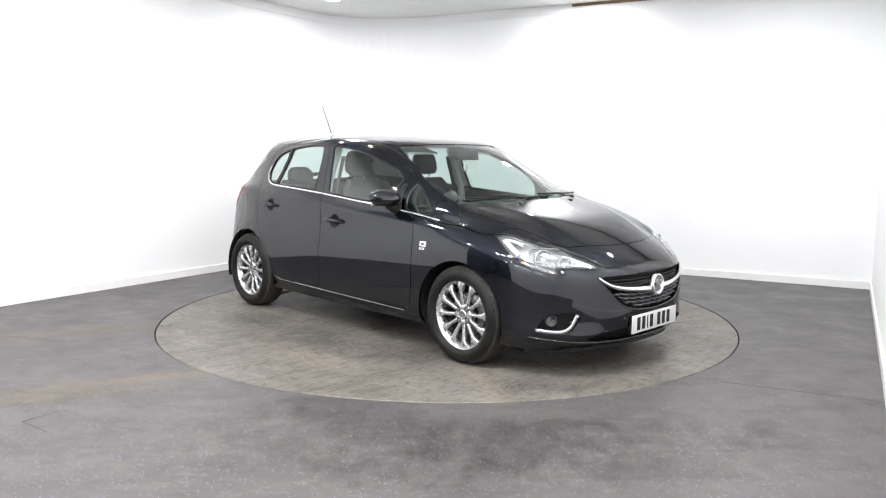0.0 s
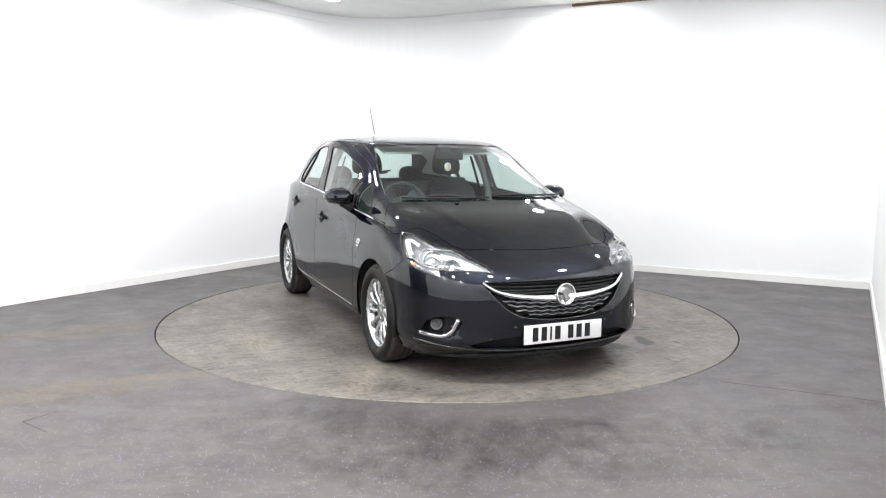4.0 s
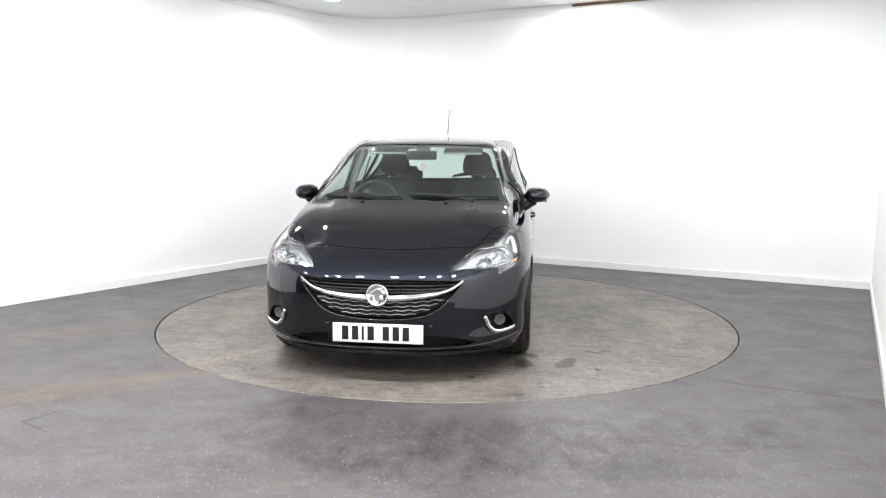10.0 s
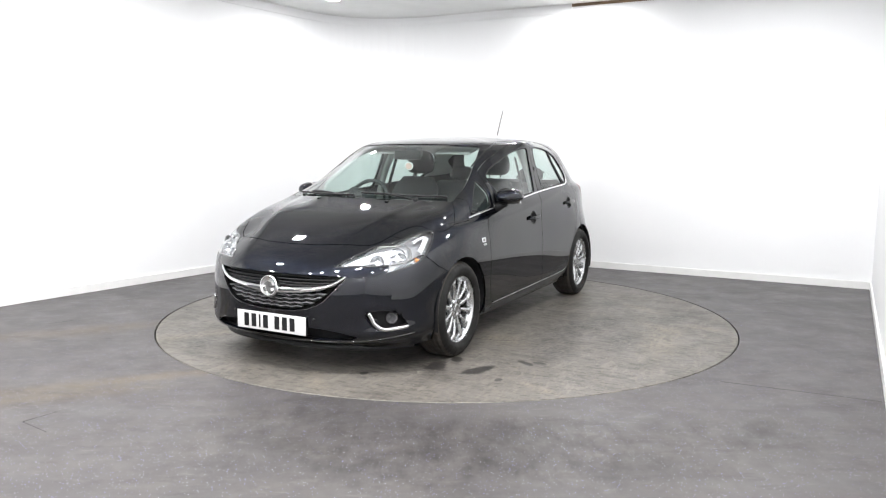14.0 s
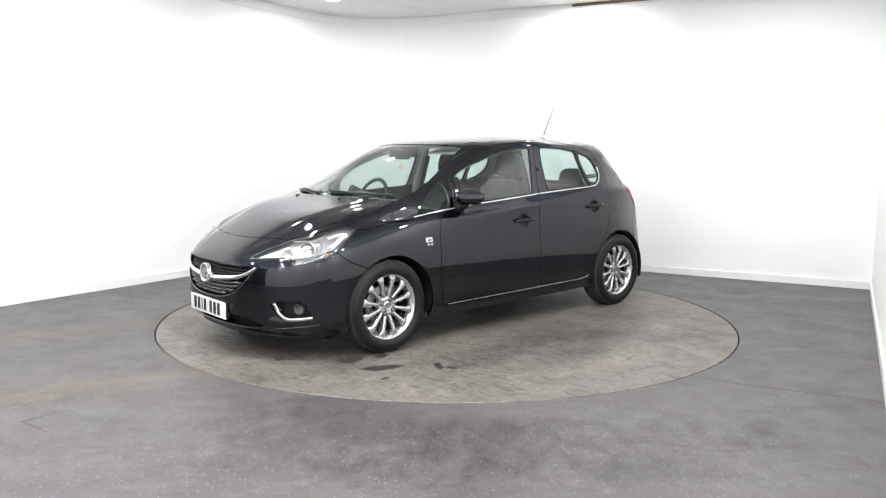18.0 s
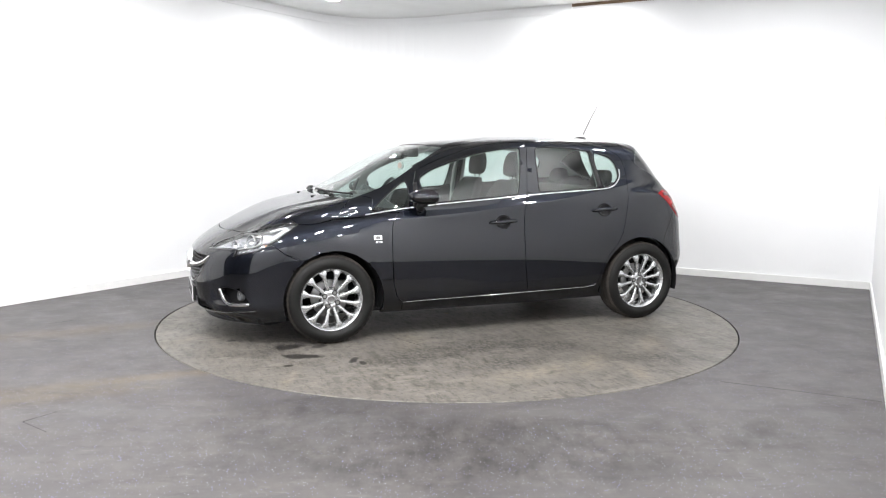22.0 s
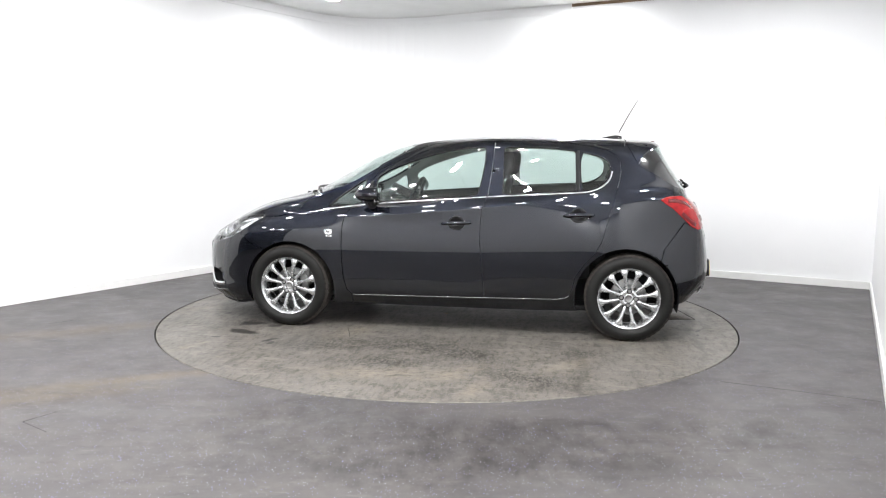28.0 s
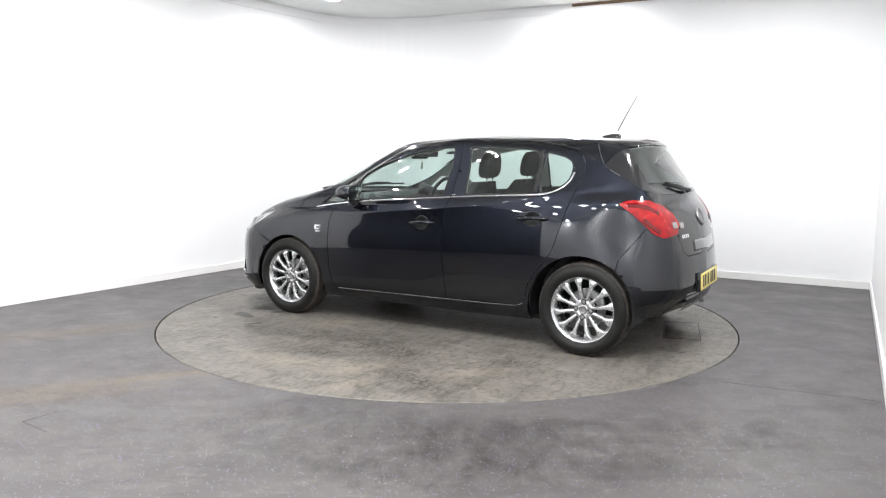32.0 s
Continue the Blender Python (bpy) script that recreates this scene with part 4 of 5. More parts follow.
def tyre_bm():
    """Tyre about the y axis, outer face towards +y, tread grooves and blocks in relief."""
    w = TYRE_W / 2
    prof = [(RIM_R - .004, w - .012), (RIM_R + .006, w - .002), (RIM_R + .012, w + .001), (RIM_R + .020, w + .006), (.252, w + .009), (.270, w + .006), (.286, w - .002), (.298, w - .014), (.305, w - .026)]
    tread = []
    for k in range(33):
        u = w - .030 - (2 * w - .060) * k / 32
        groove = any(abs(u - g) < .0042 for g in (-.045, -.016, .016, .045))
        tread.append((TYRE_R - (.007 if groove else 0) - .004 * (u / w)**2, u))
    prof = prof + tread + [(r, -h) for r, h in reversed(prof)]
    bm = bmesh.new()
    n = 144
    rows = []
    for i, (r, h) in enumerate(prof):
        row = []
        for k in range(n):
            a = 2 * math.pi * k / n
            rr = r
            if .028 < abs(h) < w - .012 and r > .297 and (k + (0 if h > 0 else 1)) % 3 == 0:
                rr -= .004
            row.append((rr * math.cos(a), h, rr * math.sin(a)))
        rows.append(row)
    grid_faces(bm, rows, close_v=True)
    bmesh.ops.recalc_face_normals(bm, faces=bm.faces[:])
    for f in bm.faces:
        c = f.calc_center_median()
        if math.hypot(c.x, c.z) > .2945 and abs(c.y) < .084:
            f.material_index = 1
    return bm


def spoke_bm(k):
    """One of twelve slender spokes, wider towards the rim, dished and crowned."""
    bm = bmesh.new()
    rows = []
    a0 = 2 * math.pi * k / 12
    for i in range(15):
        s = i / 14
        r = .045 + (.2110 - .045) * s
        half = .0100 + .0060 * s + .0180 * smooth_step(.66, 1.0, s)
        face = .070 - .016 * smooth_step(0, .5, 1 - s) * (1 - s) + .006 * math.sin(math.pi * s) - .006 * smooth_step(.85, 1, s)
        row = []
        for u, d in ((-1, -.032), (-1, -.010), (-.82, -.003), (-.35, 0), (.35, 0), (.82, -.003), (1, -.010), (1, -.032)):
            a = a0 + math.asin(min(u * half / r, .9))
            row.append((r * math.cos(a), face + d, r * math.sin(a)))
        rows.append(row)
    grid_faces(bm, rows, close_v=True)
    bmesh.ops.recalc_face_normals(bm, faces=bm.faces[:])
    return bm


def turned_y(profile, n):
    """A lathe about y from (radius, y)."""
    bm = bmesh.new()
    grid_faces(bm, [[(r * math.cos(2 * math.pi * k / n), h, r * math.sin(2 * math.pi * k / n)) for k in range(n)] for r, h in profile], close_v=True)
    bmesh.ops.recalc_face_normals(bm, faces=bm.faces[:])
    return bm


SHARED = {}


def shared(key, build, material, smooth=True):
    if key not in SHARED:
        SHARED[key] = mesh_of(build(), key, material, smooth)
    return SHARED[key]


def sub(name, me, parent, m=None, label=""):
    ob = new(name, me)
    ob.parent = parent
    if m is not None:
        ob.matrix_basis = m
    return tagged(ob, label)


def wheel(x, s, spin):
    """Tyre, twelve-spoke alloy, hub cap, bolts, brake disc; s = 1 left, -1 right."""
    base = pose(x, s * .742, .307) @ (pose(0, 0, 0) if s > 0 else pose(0, 0, 0, 0, 0, 180)) @ pose(0, 0, 0, 0, spin, 0)
    w = sub("wheel", shared("tyre", tyre_bm, M_RUBBER), car, base, "black tyre on a silver twelve-spoke alloy wheel")
    sub("rim", shared("rim", lambda: turned_y([(.202, -.085), (.196, -.05), (.193, .02), (.195, .055), (.204, .064), (.211, .078), (RIM_R, .084), (RIM_R + .002, .080), (RIM_R, .074)], 72), M_ALLOY), w, None, "silver alloy rim")
    for k in range(12):
        sub("spoke", shared(f"spoke{k}", lambda: spoke_bm(k), M_ALLOY), w)
    sub("hub", shared("hub", lambda: turned_y([(.072, .020), (.070, .046), (.064, .056), (.056, .060), (.034, .061), (.032, .0585), (.031, .058), (.029, .061), (.020, .063), (.001, .0635)], 48), M_ALLOY), w)
    sub("hub_badge", shared("hub_badge", lambda: turned_y([(.026, .0625), (.0255, .0665), (.022, .0665), (.0215, .0645), (.012, .065), (.001, .0655)], 32), M_STEEL), w, None, "grey round hub badge")
    for k in range(4):
        a = math.radians(45 + 90 * k)
        m = pose(.050 * math.cos(a), 0, .050 * math.sin(a))
        sub("wheel_bolt", shared("wheel_bolt", lambda: turned_y([(.0125, .045), (.0125, .0622), (.011, .0630), (.0085, .0625), (.001, .0622)], 14), M_STEEL), w, m)
        # flat black ring on the hub face paints the shade of the bolt's recess
        sub("bolt_recess_shade", shared("bolt_recess_shade", lambda: turned_y([(.0125, .0612), (.0175, .0614), (.0185, .0605)], 18), M_BLACK), w, m)
    sub("brake_disc", shared("brake_disc", lambda: turned_y([(.07, -.005), (.128, -.005), (.130, -.008), (.130, -.022), (.128, -.025), (.07, -.025)], 48), M_STEEL), w)
    sub("brake_drum", shared("brake_drum", lambda: turned_y([(.001, .02), (.070, .02), (.075, .012), (.075, -.03)], 36), M_BLACK), w)
    return w


shared("tyre", tyre_bm, M_RUBBER).materials.append(M_TREAD)
for x, s, spin in ((1.255, 1, 17), (-1.255, 1, 41), (1.255, -1, 5), (-1.255, -1, 63)):
    wheel(x, s, spin)
for x, s in ((1.255, 1), (1.255, -1)):
    part("brake_caliper", box_bm(x - .14, x - .06, s * .70 - .03, s * .70 + .03, .30, .42, .012), M_STEEL, car, "grey brake caliper")

# ------------------------------------------------------------------ lamps
def lamp_patch(name, poly, hit, deep, dish, material, parent, label):
    """A dished, faceted reflector that follows the lens at a depth behind it."""
    bm = bmesh.new()
    at = [hit(x, z) for x, z in poly]
    cx, cz = sum(p[0] for p in poly) / len(poly), sum(p[1] for p in poly) / len(poly)
    c, cn = hit(cx, cz)
    outer = [bm.verts.new(p - n * deep) for p, n in at]
    mid = [bm.verts.new(p.lerp(c, .42) - n * (deep + dish * (.75 + .5 * (k % 2)))) for k, (p, n) in enumerate(at)]
    core = bm.verts.new(c - cn * (deep + dish * 1.1))
    n = len(poly)
    for k in range(n):
        j = (k + 1) % n
        bm.faces.new((outer[k], outer[j], mid[j]))
        bm.faces.new((outer[k], mid[j], mid[k]))
        bm.faces.new((mid[k], mid[j], core))
    bmesh.ops.recalc_face_normals(bm, faces=bm.faces[:])
    return part(name, bm, material, parent, label, smooth=False)


for s, sd in ((1, "left"), (-1, "right")):
    lens = part("headlight", moved(take(f"headlight_{sd}"), -.001), M_LENS, car, "large clear headlight with bright reflectors")
    lens.visible_shadow = False
    wall = moved(take(f"headlight_{sd}"), -.005)
    tops = wall.faces[:]
    shut(wall, .0015, .042)
    bmesh.ops.delete(wall, geom=tops, context="FACES")
    part("housing_wall", wall, M_LAMPGREY, lens)
    inner = lining([f"headlight_{sd}"], .043, lambda x, y, z: True)
    part("housing", inner, M_LAMPGREY, lens, "silver lamp housing")
    pts, nr = along(HEADLIGHT, lambda x, z, s=s: side_hit(x, z, s), .015, True)
    part("lamp_seal", strip_bm(pts, nr, .009, .0015, .03, True), M_GLOSS, lens, "black lamp seal")
    # main and dipped reflector bowls, set behind the lens and facing forward
    for (hx, hz, r, dp) in ((1.885, .690, .042, .034), (1.785, .716, .054, .034)):
        p, nv = side_hit(hx, hz, s)
        d = Vector((.95, s * .32, .05)).normalized()
        m = Matrix.Translation(p - nv * .030) @ d.to_track_quat("Z", "Y").to_matrix().to_4x4()
        bowl = lathe([(r * math.sin(math.radians(q)), -dp * math.cos(math.radians(q))) for q in (4, 15, 30, 45, 60, 75, 90)] + [(r + .004, .004), (r + .004, -.012)], 28, m)
        part("reflector", bowl, M_LAMPBOWL, lens, "mirror-bright reflector bowl")
        bulb = lathe([(.001, .008), (.007, .006), (.010, -.002), (.010, -.016)], 14, m)
        part("bulb", bulb, M_WHITE, lens)
    # bent daytime strip at the outer corner, the bright chamber under it and the dark bezel round the bowls
    hit = lambda x, z, s=s: side_hit(x, z, s)
    for line, wd in (([(1.530, .806), (1.570, .785), (1.615, .757), (1.662, .729)], .030), ([(1.545, .809), (1.595, .800), (1.650, .783)], .018)):
        pts, nr = along(rounded(line, 1, False), hit, .01)
        part("daytime_strip", strip_bm([p - n * .016 for p, n in zip(pts, nr)], nr, wd, .006), M_DRL, lens, "white bent light strip")
    p, nv = hit(1.697, .684)
    part("indicator_bulb", lathe([(.001, .012), (.007, .010), (.010, .002), (.010, -.01)], 14, Matrix.Translation(p - nv * .028) @ nv.to_track_quat("Z", "Y").to_matrix().to_4x4()), M_AMBER, lens, "amber indicator bulb")
    lamp_patch("lower_reflector", [(1.622, .711), (1.655, .714), (1.690, .711), (1.760, .678), (1.835, .645), (1.848, .630), (1.795, .640), (1.745, .654), (1.690, .672), (1.642, .692)], hit, .014, .016, M_LAMPBOWL, lens, "bright faceted lower reflector")
    lamp_patch("main_reflector", [(1.712, .752), (1.770, .752), (1.84, .735), (1.905, .708), (1.955, .684), (1.985, .668), (1.93, .664), (1.862, .668), (1.80, .676), (1.762, .692), (1.730, .722)], hit, .024, .012, M_LAMPBOWL, lens, "bright faceted main reflector")
    pts, nr = along(rounded([(1.98, .690), (1.90, .722), (1.82, .755), (1.75, .766), (1.695, .764), (1.722, .712), (1.762, .678), (1.865, .660)], 1, False), hit, .012)
    part("lamp_bezel", strip_bm([p - n * .012 for p, n in zip(pts, nr)], nr, .011, .006), M_STEEL, lens, "dark grey bezel inside the lamp")

    tail = part("tail_lamp", moved(shut(take(f"tail_lamp_{sd}"), .001, .02), .004), M_RED, car, "large red wrap-round tail lamp")
    hit = lambda x, z, s=s: side_hit(x, z, s)
    pts, nr = along([(-1.50, .992), (-1.56, .990), (-1.62, .972), (-1.67, .94)], hit, .012)
    part("lamp_segment", strip_bm([p + n * .002 for p, n in zip(pts, nr)], nr, .030, .004), M_RED_DARK, tail, "darker red lamp segment")
    pts, nr = along([(-1.60, .905), (-1.65, .86), (-1.70, .822)], hit, .012)
    part("lamp_segment", strip_bm([p + n * .002 for p, n in zip(pts, nr)], nr, .030, .004), M_RED_DARK, tail, "darker red lamp segment")
    for ly, lz in ((.52, .862), (.425, .856)):
        p, nv = front_hit(s * ly, lz, True)
        if p:
            m = Matrix.Translation(p + nv * .003) @ nv.to_track_quat("Z", "Y").to_matrix().to_4x4()
            part("reversing_lens", box_bm(-.030, .030, -.020, .020, -.002, .004, .001, m), M_REVERSE, tail, "pale grey reversing lens")

# ------------------------------------------------------------------ nose
bump = OWNER["front_bumper"]


def hole_back(name, half, inset, material, label, hit=front_hit):
    """A dark wall a little behind an opening of the nose."""
    bm = bmesh.new()
    poly = mirrored(half)
    P = [hit(u, v)[0] for u, v in poly]
    vs = [bm.verts.new(p - Vector((inset, 0, 0))) for p in P if p]
    lip = [bm.verts.new(p - Vector((.003, 0, 0))) for p in P if p]
    n = len(vs)
    for i in range(n):
        bm.faces.new((lip[i], lip[(i + 1) % n], vs[(i + 1) % n], vs[i]))
    bm.faces.new(vs)
    bmesh.ops.triangulate(bm, faces=[f for f in bm.faces if len(f.verts) > 4])
    return part(name, bm, material, bump, label, smooth=False)


hole_back("grille_recess", GRILLE, .07, M_BLACK, "black grille opening")
hole_back("lower_intake", INTAKE, .05, M_BLACK, "black lower air intake")


def nose_strip(name, line, width, proud, material, label, back=0.0, step=.012, both_sides=True, ow=None, lift=0.0):
    half = rounded(line, 1 if len(line) > 10 else 2, False)
    full = [(-u, v) for u, v in reversed(half) if u > 1e-6] + half if both_sides else half
    pts, nr = along(full, front_hit, step)
    pts = [p - Vector((back, 0, 0)) for p in pts]
    nr = [(n + Vector((.6, 0, lift))).normalized() for n in nr]
    return part(name, strip_bm(pts, nr, width, proud, .02), material, ow or bump, label)


# upper slats, the winged chrome bar and the waved lower slats
for z, w in ((.588, .455), (.568, .44), (.548, .42), (.532, .36)):
    nose_strip("grille_slat", [(0, z), (w * .6, z + .002), (w, z + .006)], .010, .006, M_BLACK, "black grille slat", .030)
bar_line = [(.0, .503), (.10, .505), (.22, .513), (.33, .526), (.40, .545), (.446, .574), (.468, .592)]
nose_strip("grille_bar", bar_line, lambda q: .012 + .026 * (1 - abs(2 * q - 1)**1.3), .016, M_CHROME, "curved chrome grille bar", .010, lift=.9)
for k, (z, w) in enumerate(((.474, .362), (.450, .335), (.427, .29), (.405, .215))):
    pts = []
    n = int(w / .018)
    for i in range(n + 1):
        u = w * i / n
        pts.append((u, z + (.0065 if i % 4 in (1, 2) else 0) + .03 * (u / .45)**2))
    nose_strip("grille_slat", pts, .007, .006, M_SLAT, "waved grey grille slat", .014)
    nose_strip("grille_slat", [(u, v - .012) for u, v in pts[:-1]], .006, .004, M_BLACK, "waved black grille slat", .022)
nose_strip("grille_edge", [(0, .378), (.14, .383), (.265, .402), (.345, .440), (.395, .492), (.44, .542), (.476, .592)], .008, .004, M_GLOSS, "gloss black grille surround", .002)
# round badge: a ring and a plain raised emblem
p, nv = front_hit(0, .523)
m = Matrix.Translation(p + Vector((.004, 0, 0))) @ Vector((1, 0, .06)).normalized().to_track_quat("Z", "Y").to_matrix().to_4x4()
badge = part("badge", lathe([(.001, .006), (.050, .006), (.053, .010), (.057, .014), (.062, .013), (.065, .006), (.065, -.02)], 48, m), M_CHROME, bump, "round chrome badge with a plain emblem")
part("emblem", prism_bm([(-.034, .012), (-.004, .030), (.018, .026), (.036, .006), (.022, .004), (.010, -.006), (.026, -.026), (.004, -.042), (-.010, -.020), (-.016, .000)], .010, m @ pose(0, 0, .005)), M_STEEL, badge, "plain raised emblem", smooth=False)
part("emblem", prism_bm([(-.042, -.012), (-.026, -.004), (-.020, -.022), (-.030, -.034)], .008, m @ pose(0, 0, .005)), M_STEEL, badge, smooth=False)


def plate(name, m, material, label, ow):
    ob = part(name, box_bm(-.26, .26, -.0555, .0555, 0, .004, .0015, m), material, ow, label)
    # the characters are plain bars
    x = -.205
    for k in range(7):
        if k == 4:
            x += .030
        wd = .012 if k == 2 else .036
        part("plate_mark", box_bm(x, x + wd, -.0395, .0395, .0035, .0052, 0, m), M_BLACK, ob, smooth=False)
        x += wd + .021
    return ob


pm = Matrix.Translation((2.131, 0, .302)) @ Vector((1, 0, .0)).to_track_quat("Z", "Y").to_matrix().to_4x4()
plate("number_plate", pm, M_PLATE_W, "white number plate with dark bars", bump)
part("plate_holder", box_bm(-.255, .255, -.05, .05, -.022, .0, .003, pm), M_BLACK, bump, "black plate holder")
# gloss strip tilted up to catch the lip's highlight, and the black splitter under it
lip = [(0, .206), (.30, .208), (.50, .216), (.62, .226), (.70, .238), (.748, .246), (.775, .252)]
nose_strip("lip_trim", lip, .008, .004, M_GLOSS, "gloss black lip line", lift=.9)
bm = bmesh.new()
rows = []
for k in range(41):
    u = -1 + 2 * k / 40
    y = .745 * u
    x = 2.045 - .34 * abs(u)**3.0
    z = .150 - .004 * abs(u)
    rows.append([(x - .30, y * .93, z + .03), (x - .04, y, z), (x, y, z + .004), (x + .004, y, z + .022), (x - .03, y * .98, z + .045)])
grid_faces(bm, rows)
part("splitter", bm, M_BLACK, bump, "black front splitter")
for s in (1, -1):
    for u in (.30, .62):
        p, nv = front_hit(s * u, .345)
        mm = Matrix.Translation(p) @ nv.to_track_quat("Z", "Y").to_matrix().to_4x4()
        part("parking_sensor", lathe([(.001, .002), (.008, .002), (.0095, 0), (.0095, -.004)], 16, mm), M_GLOSS, bump, "small round parking sensor")
    # fog lamp, its dark pocket and the bent chrome trim
    hit = lambda x, z, s=s: side_hit(x, z, s)
    outl = rounded(FOG, 1)
    pts = [hit(*q)[0] for q in outl]
    bm = bmesh.new()
    d = Vector((.80, s * .60, 0)).normalized()
    lipv = [bm.verts.new(q) for q in pts]
    back = [bm.verts.new(q - d * .065) for q in pts]
    for i in range(len(pts)):
        bm.faces.new((lipv[i], lipv[(i + 1) % len(pts)], back[(i + 1) % len(pts)], back[i]))
    bm.faces.new(back)
    bmesh.ops.triangulate(bm, faces=[f for f in bm.faces if len(f.verts) > 4])
    part("fog_pocket", bm, M_BLACK, bump, "black fog lamp pocket", smooth=False)
    c = hit(1.876, .345)[0] - d * .034
    mm = Matrix.Translation(c) @ Vector((.93, s * .37, 0)).normalized().to_track_quat("Z", "Y").to_matrix().to_4x4()
    fog = part("fog_lamp", lathe([(.001, -.02), (.014, -.016), (.022, -.006), (.026, .004), (.031, .008), (.034, .004), (.034, -.02)], 32, mm), M_ROD, bump, "round fog lamp")
    part("fog_lens", lathe([(.001, .012), (.014, .010), (.027, .003)], 32, mm), M_LENS, fog)
    line = [(1.972, .388), (1.960, .350), (1.955, .325), (1.925, .287), (1.87, .288), (1.80, .297)]
    pts, nr = along(rounded(line, 1, False), hit, .012)
    part("fog_trim", strip_bm([p + n * .002 for p, n in zip(pts, nr)], nr, .022, .008), M_CHROME, bump, "bent chrome fog lamp trim")
# ------------------------------------------------------------------ doors: handles, mirrors, badges
for s, sd in ((1, "left"), (-1, "right")):
    for nm, hx, hz in (("front_door", -.028, .812), ("rear_door", -.893, .884)):
        ow = OWNER[nm + sd]
        p, nv = side_hit(hx, hz, s)
        t = Vector((1, 0, -.05)).normalized()
        t = (t - nv * t.dot(nv)).normalized()
        up = nv.cross(t) * (1 if s > 0 else 1)
        if up.z < 0:
            up = -up
        m = Matrix((( t.x, up.x, nv.x, p.x), (t.y, up.y, nv.y, p.y), (t.z, up.z, nv.z, p.z), (0, 0, 0, 1)))
        # recessed cup, with a bar across it
        cup = lathe([(.001, -.022), (.028, -.020), (.041, -.007), (.046, .0014), (.050, .0020), (.053, .0)], 36)
        for v in cup.verts:
            v.co.x *= 1.15
        cup.transform(m)
        part("handle_cup", cup, M_BLACK, ow, "dark handle recess")
        bm = bmesh.new()
        rows = []
        for k in range(17):
            u = -1 + 2 * k / 16
            hgt = .0145 * (1 - abs(u)**6 * .55)
            lift = .006 + .022 * (1 - abs(u)**4)
            rows.append([(u * .110, hgt * math.cos(q), lift + .008 * math.sin(q)) for q in [2 * math.pi * i / 10 for i in range(10)]])
        v = grid_faces(bm, rows, close_v=True)
        bm.faces.new(v[0][::-1])
        bm.faces.new(v[-1])
        bm.transform(m)
        h = part("handle", bm, M_PAINT, ow, "blue-black door handle")
    # side badge on the wing: a small bright plate and a smaller one, as plain shapes
    ow = OWNER["front_fender" + sd]
    for hx, hz, w, h, label in ((.932, .728, .030, .017, "small chrome side badge"), (.925, .697, .024, .007, "small chrome side mark")):
        p, nv = side_hit(hx, hz, s)
        m = Matrix.Translation(p) @ nv.to_track_quat("Z", "Y").to_matrix().to_4x4()
        b = part("side_badge", box_bm(-w, w, -h, h, -.002, .004, .0015, m), M_CHROME, ow, label)
        part("side_badge_mark", box_bm(-w * .5, w * .5, -h * .5, h * .5, .0035, .0048, 0, m), M_STEEL, b)
    # door mirror
    bm = bmesh.new()
    rows = []
    for k in range(19):
        q = k / 18
        y = .782 + .186 * q
        half_h = .068 * (1 - abs(2 * q - 1)**3.2 * .80) * (1.0 - .10 * q)
        fore = .150 * (1 - abs(2 * q - 1)**2.8 * .78)
        zc = 1.000 + .006 * q
        row = []
        for i in range(24):
            a = 2 * math.pi * i / 24
            cx, cz = math.cos(a), math.sin(a)
            x = .575 - .028 * q + (fore * abs(cx)**.9 if cx > 0 else -.022 * abs(cx)**.35)
            row.append((x, s * y, zc + half_h * (abs(cz)**.85) * (1 if cz > 0 else -.80)))
        rows.append(row)
    v = grid_faces(bm, rows, close_v=True)
    bm.faces.new(v[0])
    bm.faces.new(v[-1])
    bmesh.ops.recalc_face_normals(bm, faces=bm.faces[:])
    for f in bm.faces:
        f.smooth = True
    mir = part("door_mirror", bm, M_PAINT, OWNER["front_door" + sd], "blue-black door mirror")
    mm = pose(.548, s * .876, 1.003)
    part("mirror_glass", box_bm(-.006, .0, -.075, .075, -.048, .048, .004, mm), M_CHROME, mir, "mirror glass")
    arm = tube_bm([(.60, s * .772, .925), (.608, s * .805, .932), (.605, s * .835, .946), (.60, s * .868, .956)], [.040, .032, .024, .018], 12)
    part("mirror_arm", arm, M_BLACK, mir, "black mirror foot")
    part("mirror_base", strip_bm(*along([(.655, .945), (.60, .940), (.555, .948)], lambda x, z, s=s: side_hit(x, z, s), .015), .035, .010), M_BLACK, mir)
    # black triangle inside the corner of the door window
    part("mirror_sail", strip_bm(*along([(.640, .955), (.632, 1.03), (.620, 1.10)], lambda x, z, s=s: side_hit(x, z, s), .02), .030, .003), M_BLACK, OWNER["front_door" + sd], "black window corner trim")

# ------------------------------------------------------------------ bonnet crease lines, washer jets, cowl, wipers
bon = OWNER["bonnet"]
cowl = bmesh.new()
rows = []
for k in range(41):
    u = -1 + 2 * k / 40
    y = .655 * u
    xa = 1.195 - .15 * abs(u)**2.2
    rows.append([(xa + .03, y, .962 - .01 * abs(u)**2), (xa - .01, y, .980 - .012 * abs(u)**2), (xa - .06, y, .988 - .012 * abs(u)**2), (xa - .10, y, .975 - .012 * abs(u)**2)])
grid_faces(cowl, rows)
part("cowl", cowl, M_BLACK, car, "black plastic cowl under the windscreen")


def screen_pt(y, z, d=0.0):
    p, nv = front_hit(y, z)
    return p + nv * d


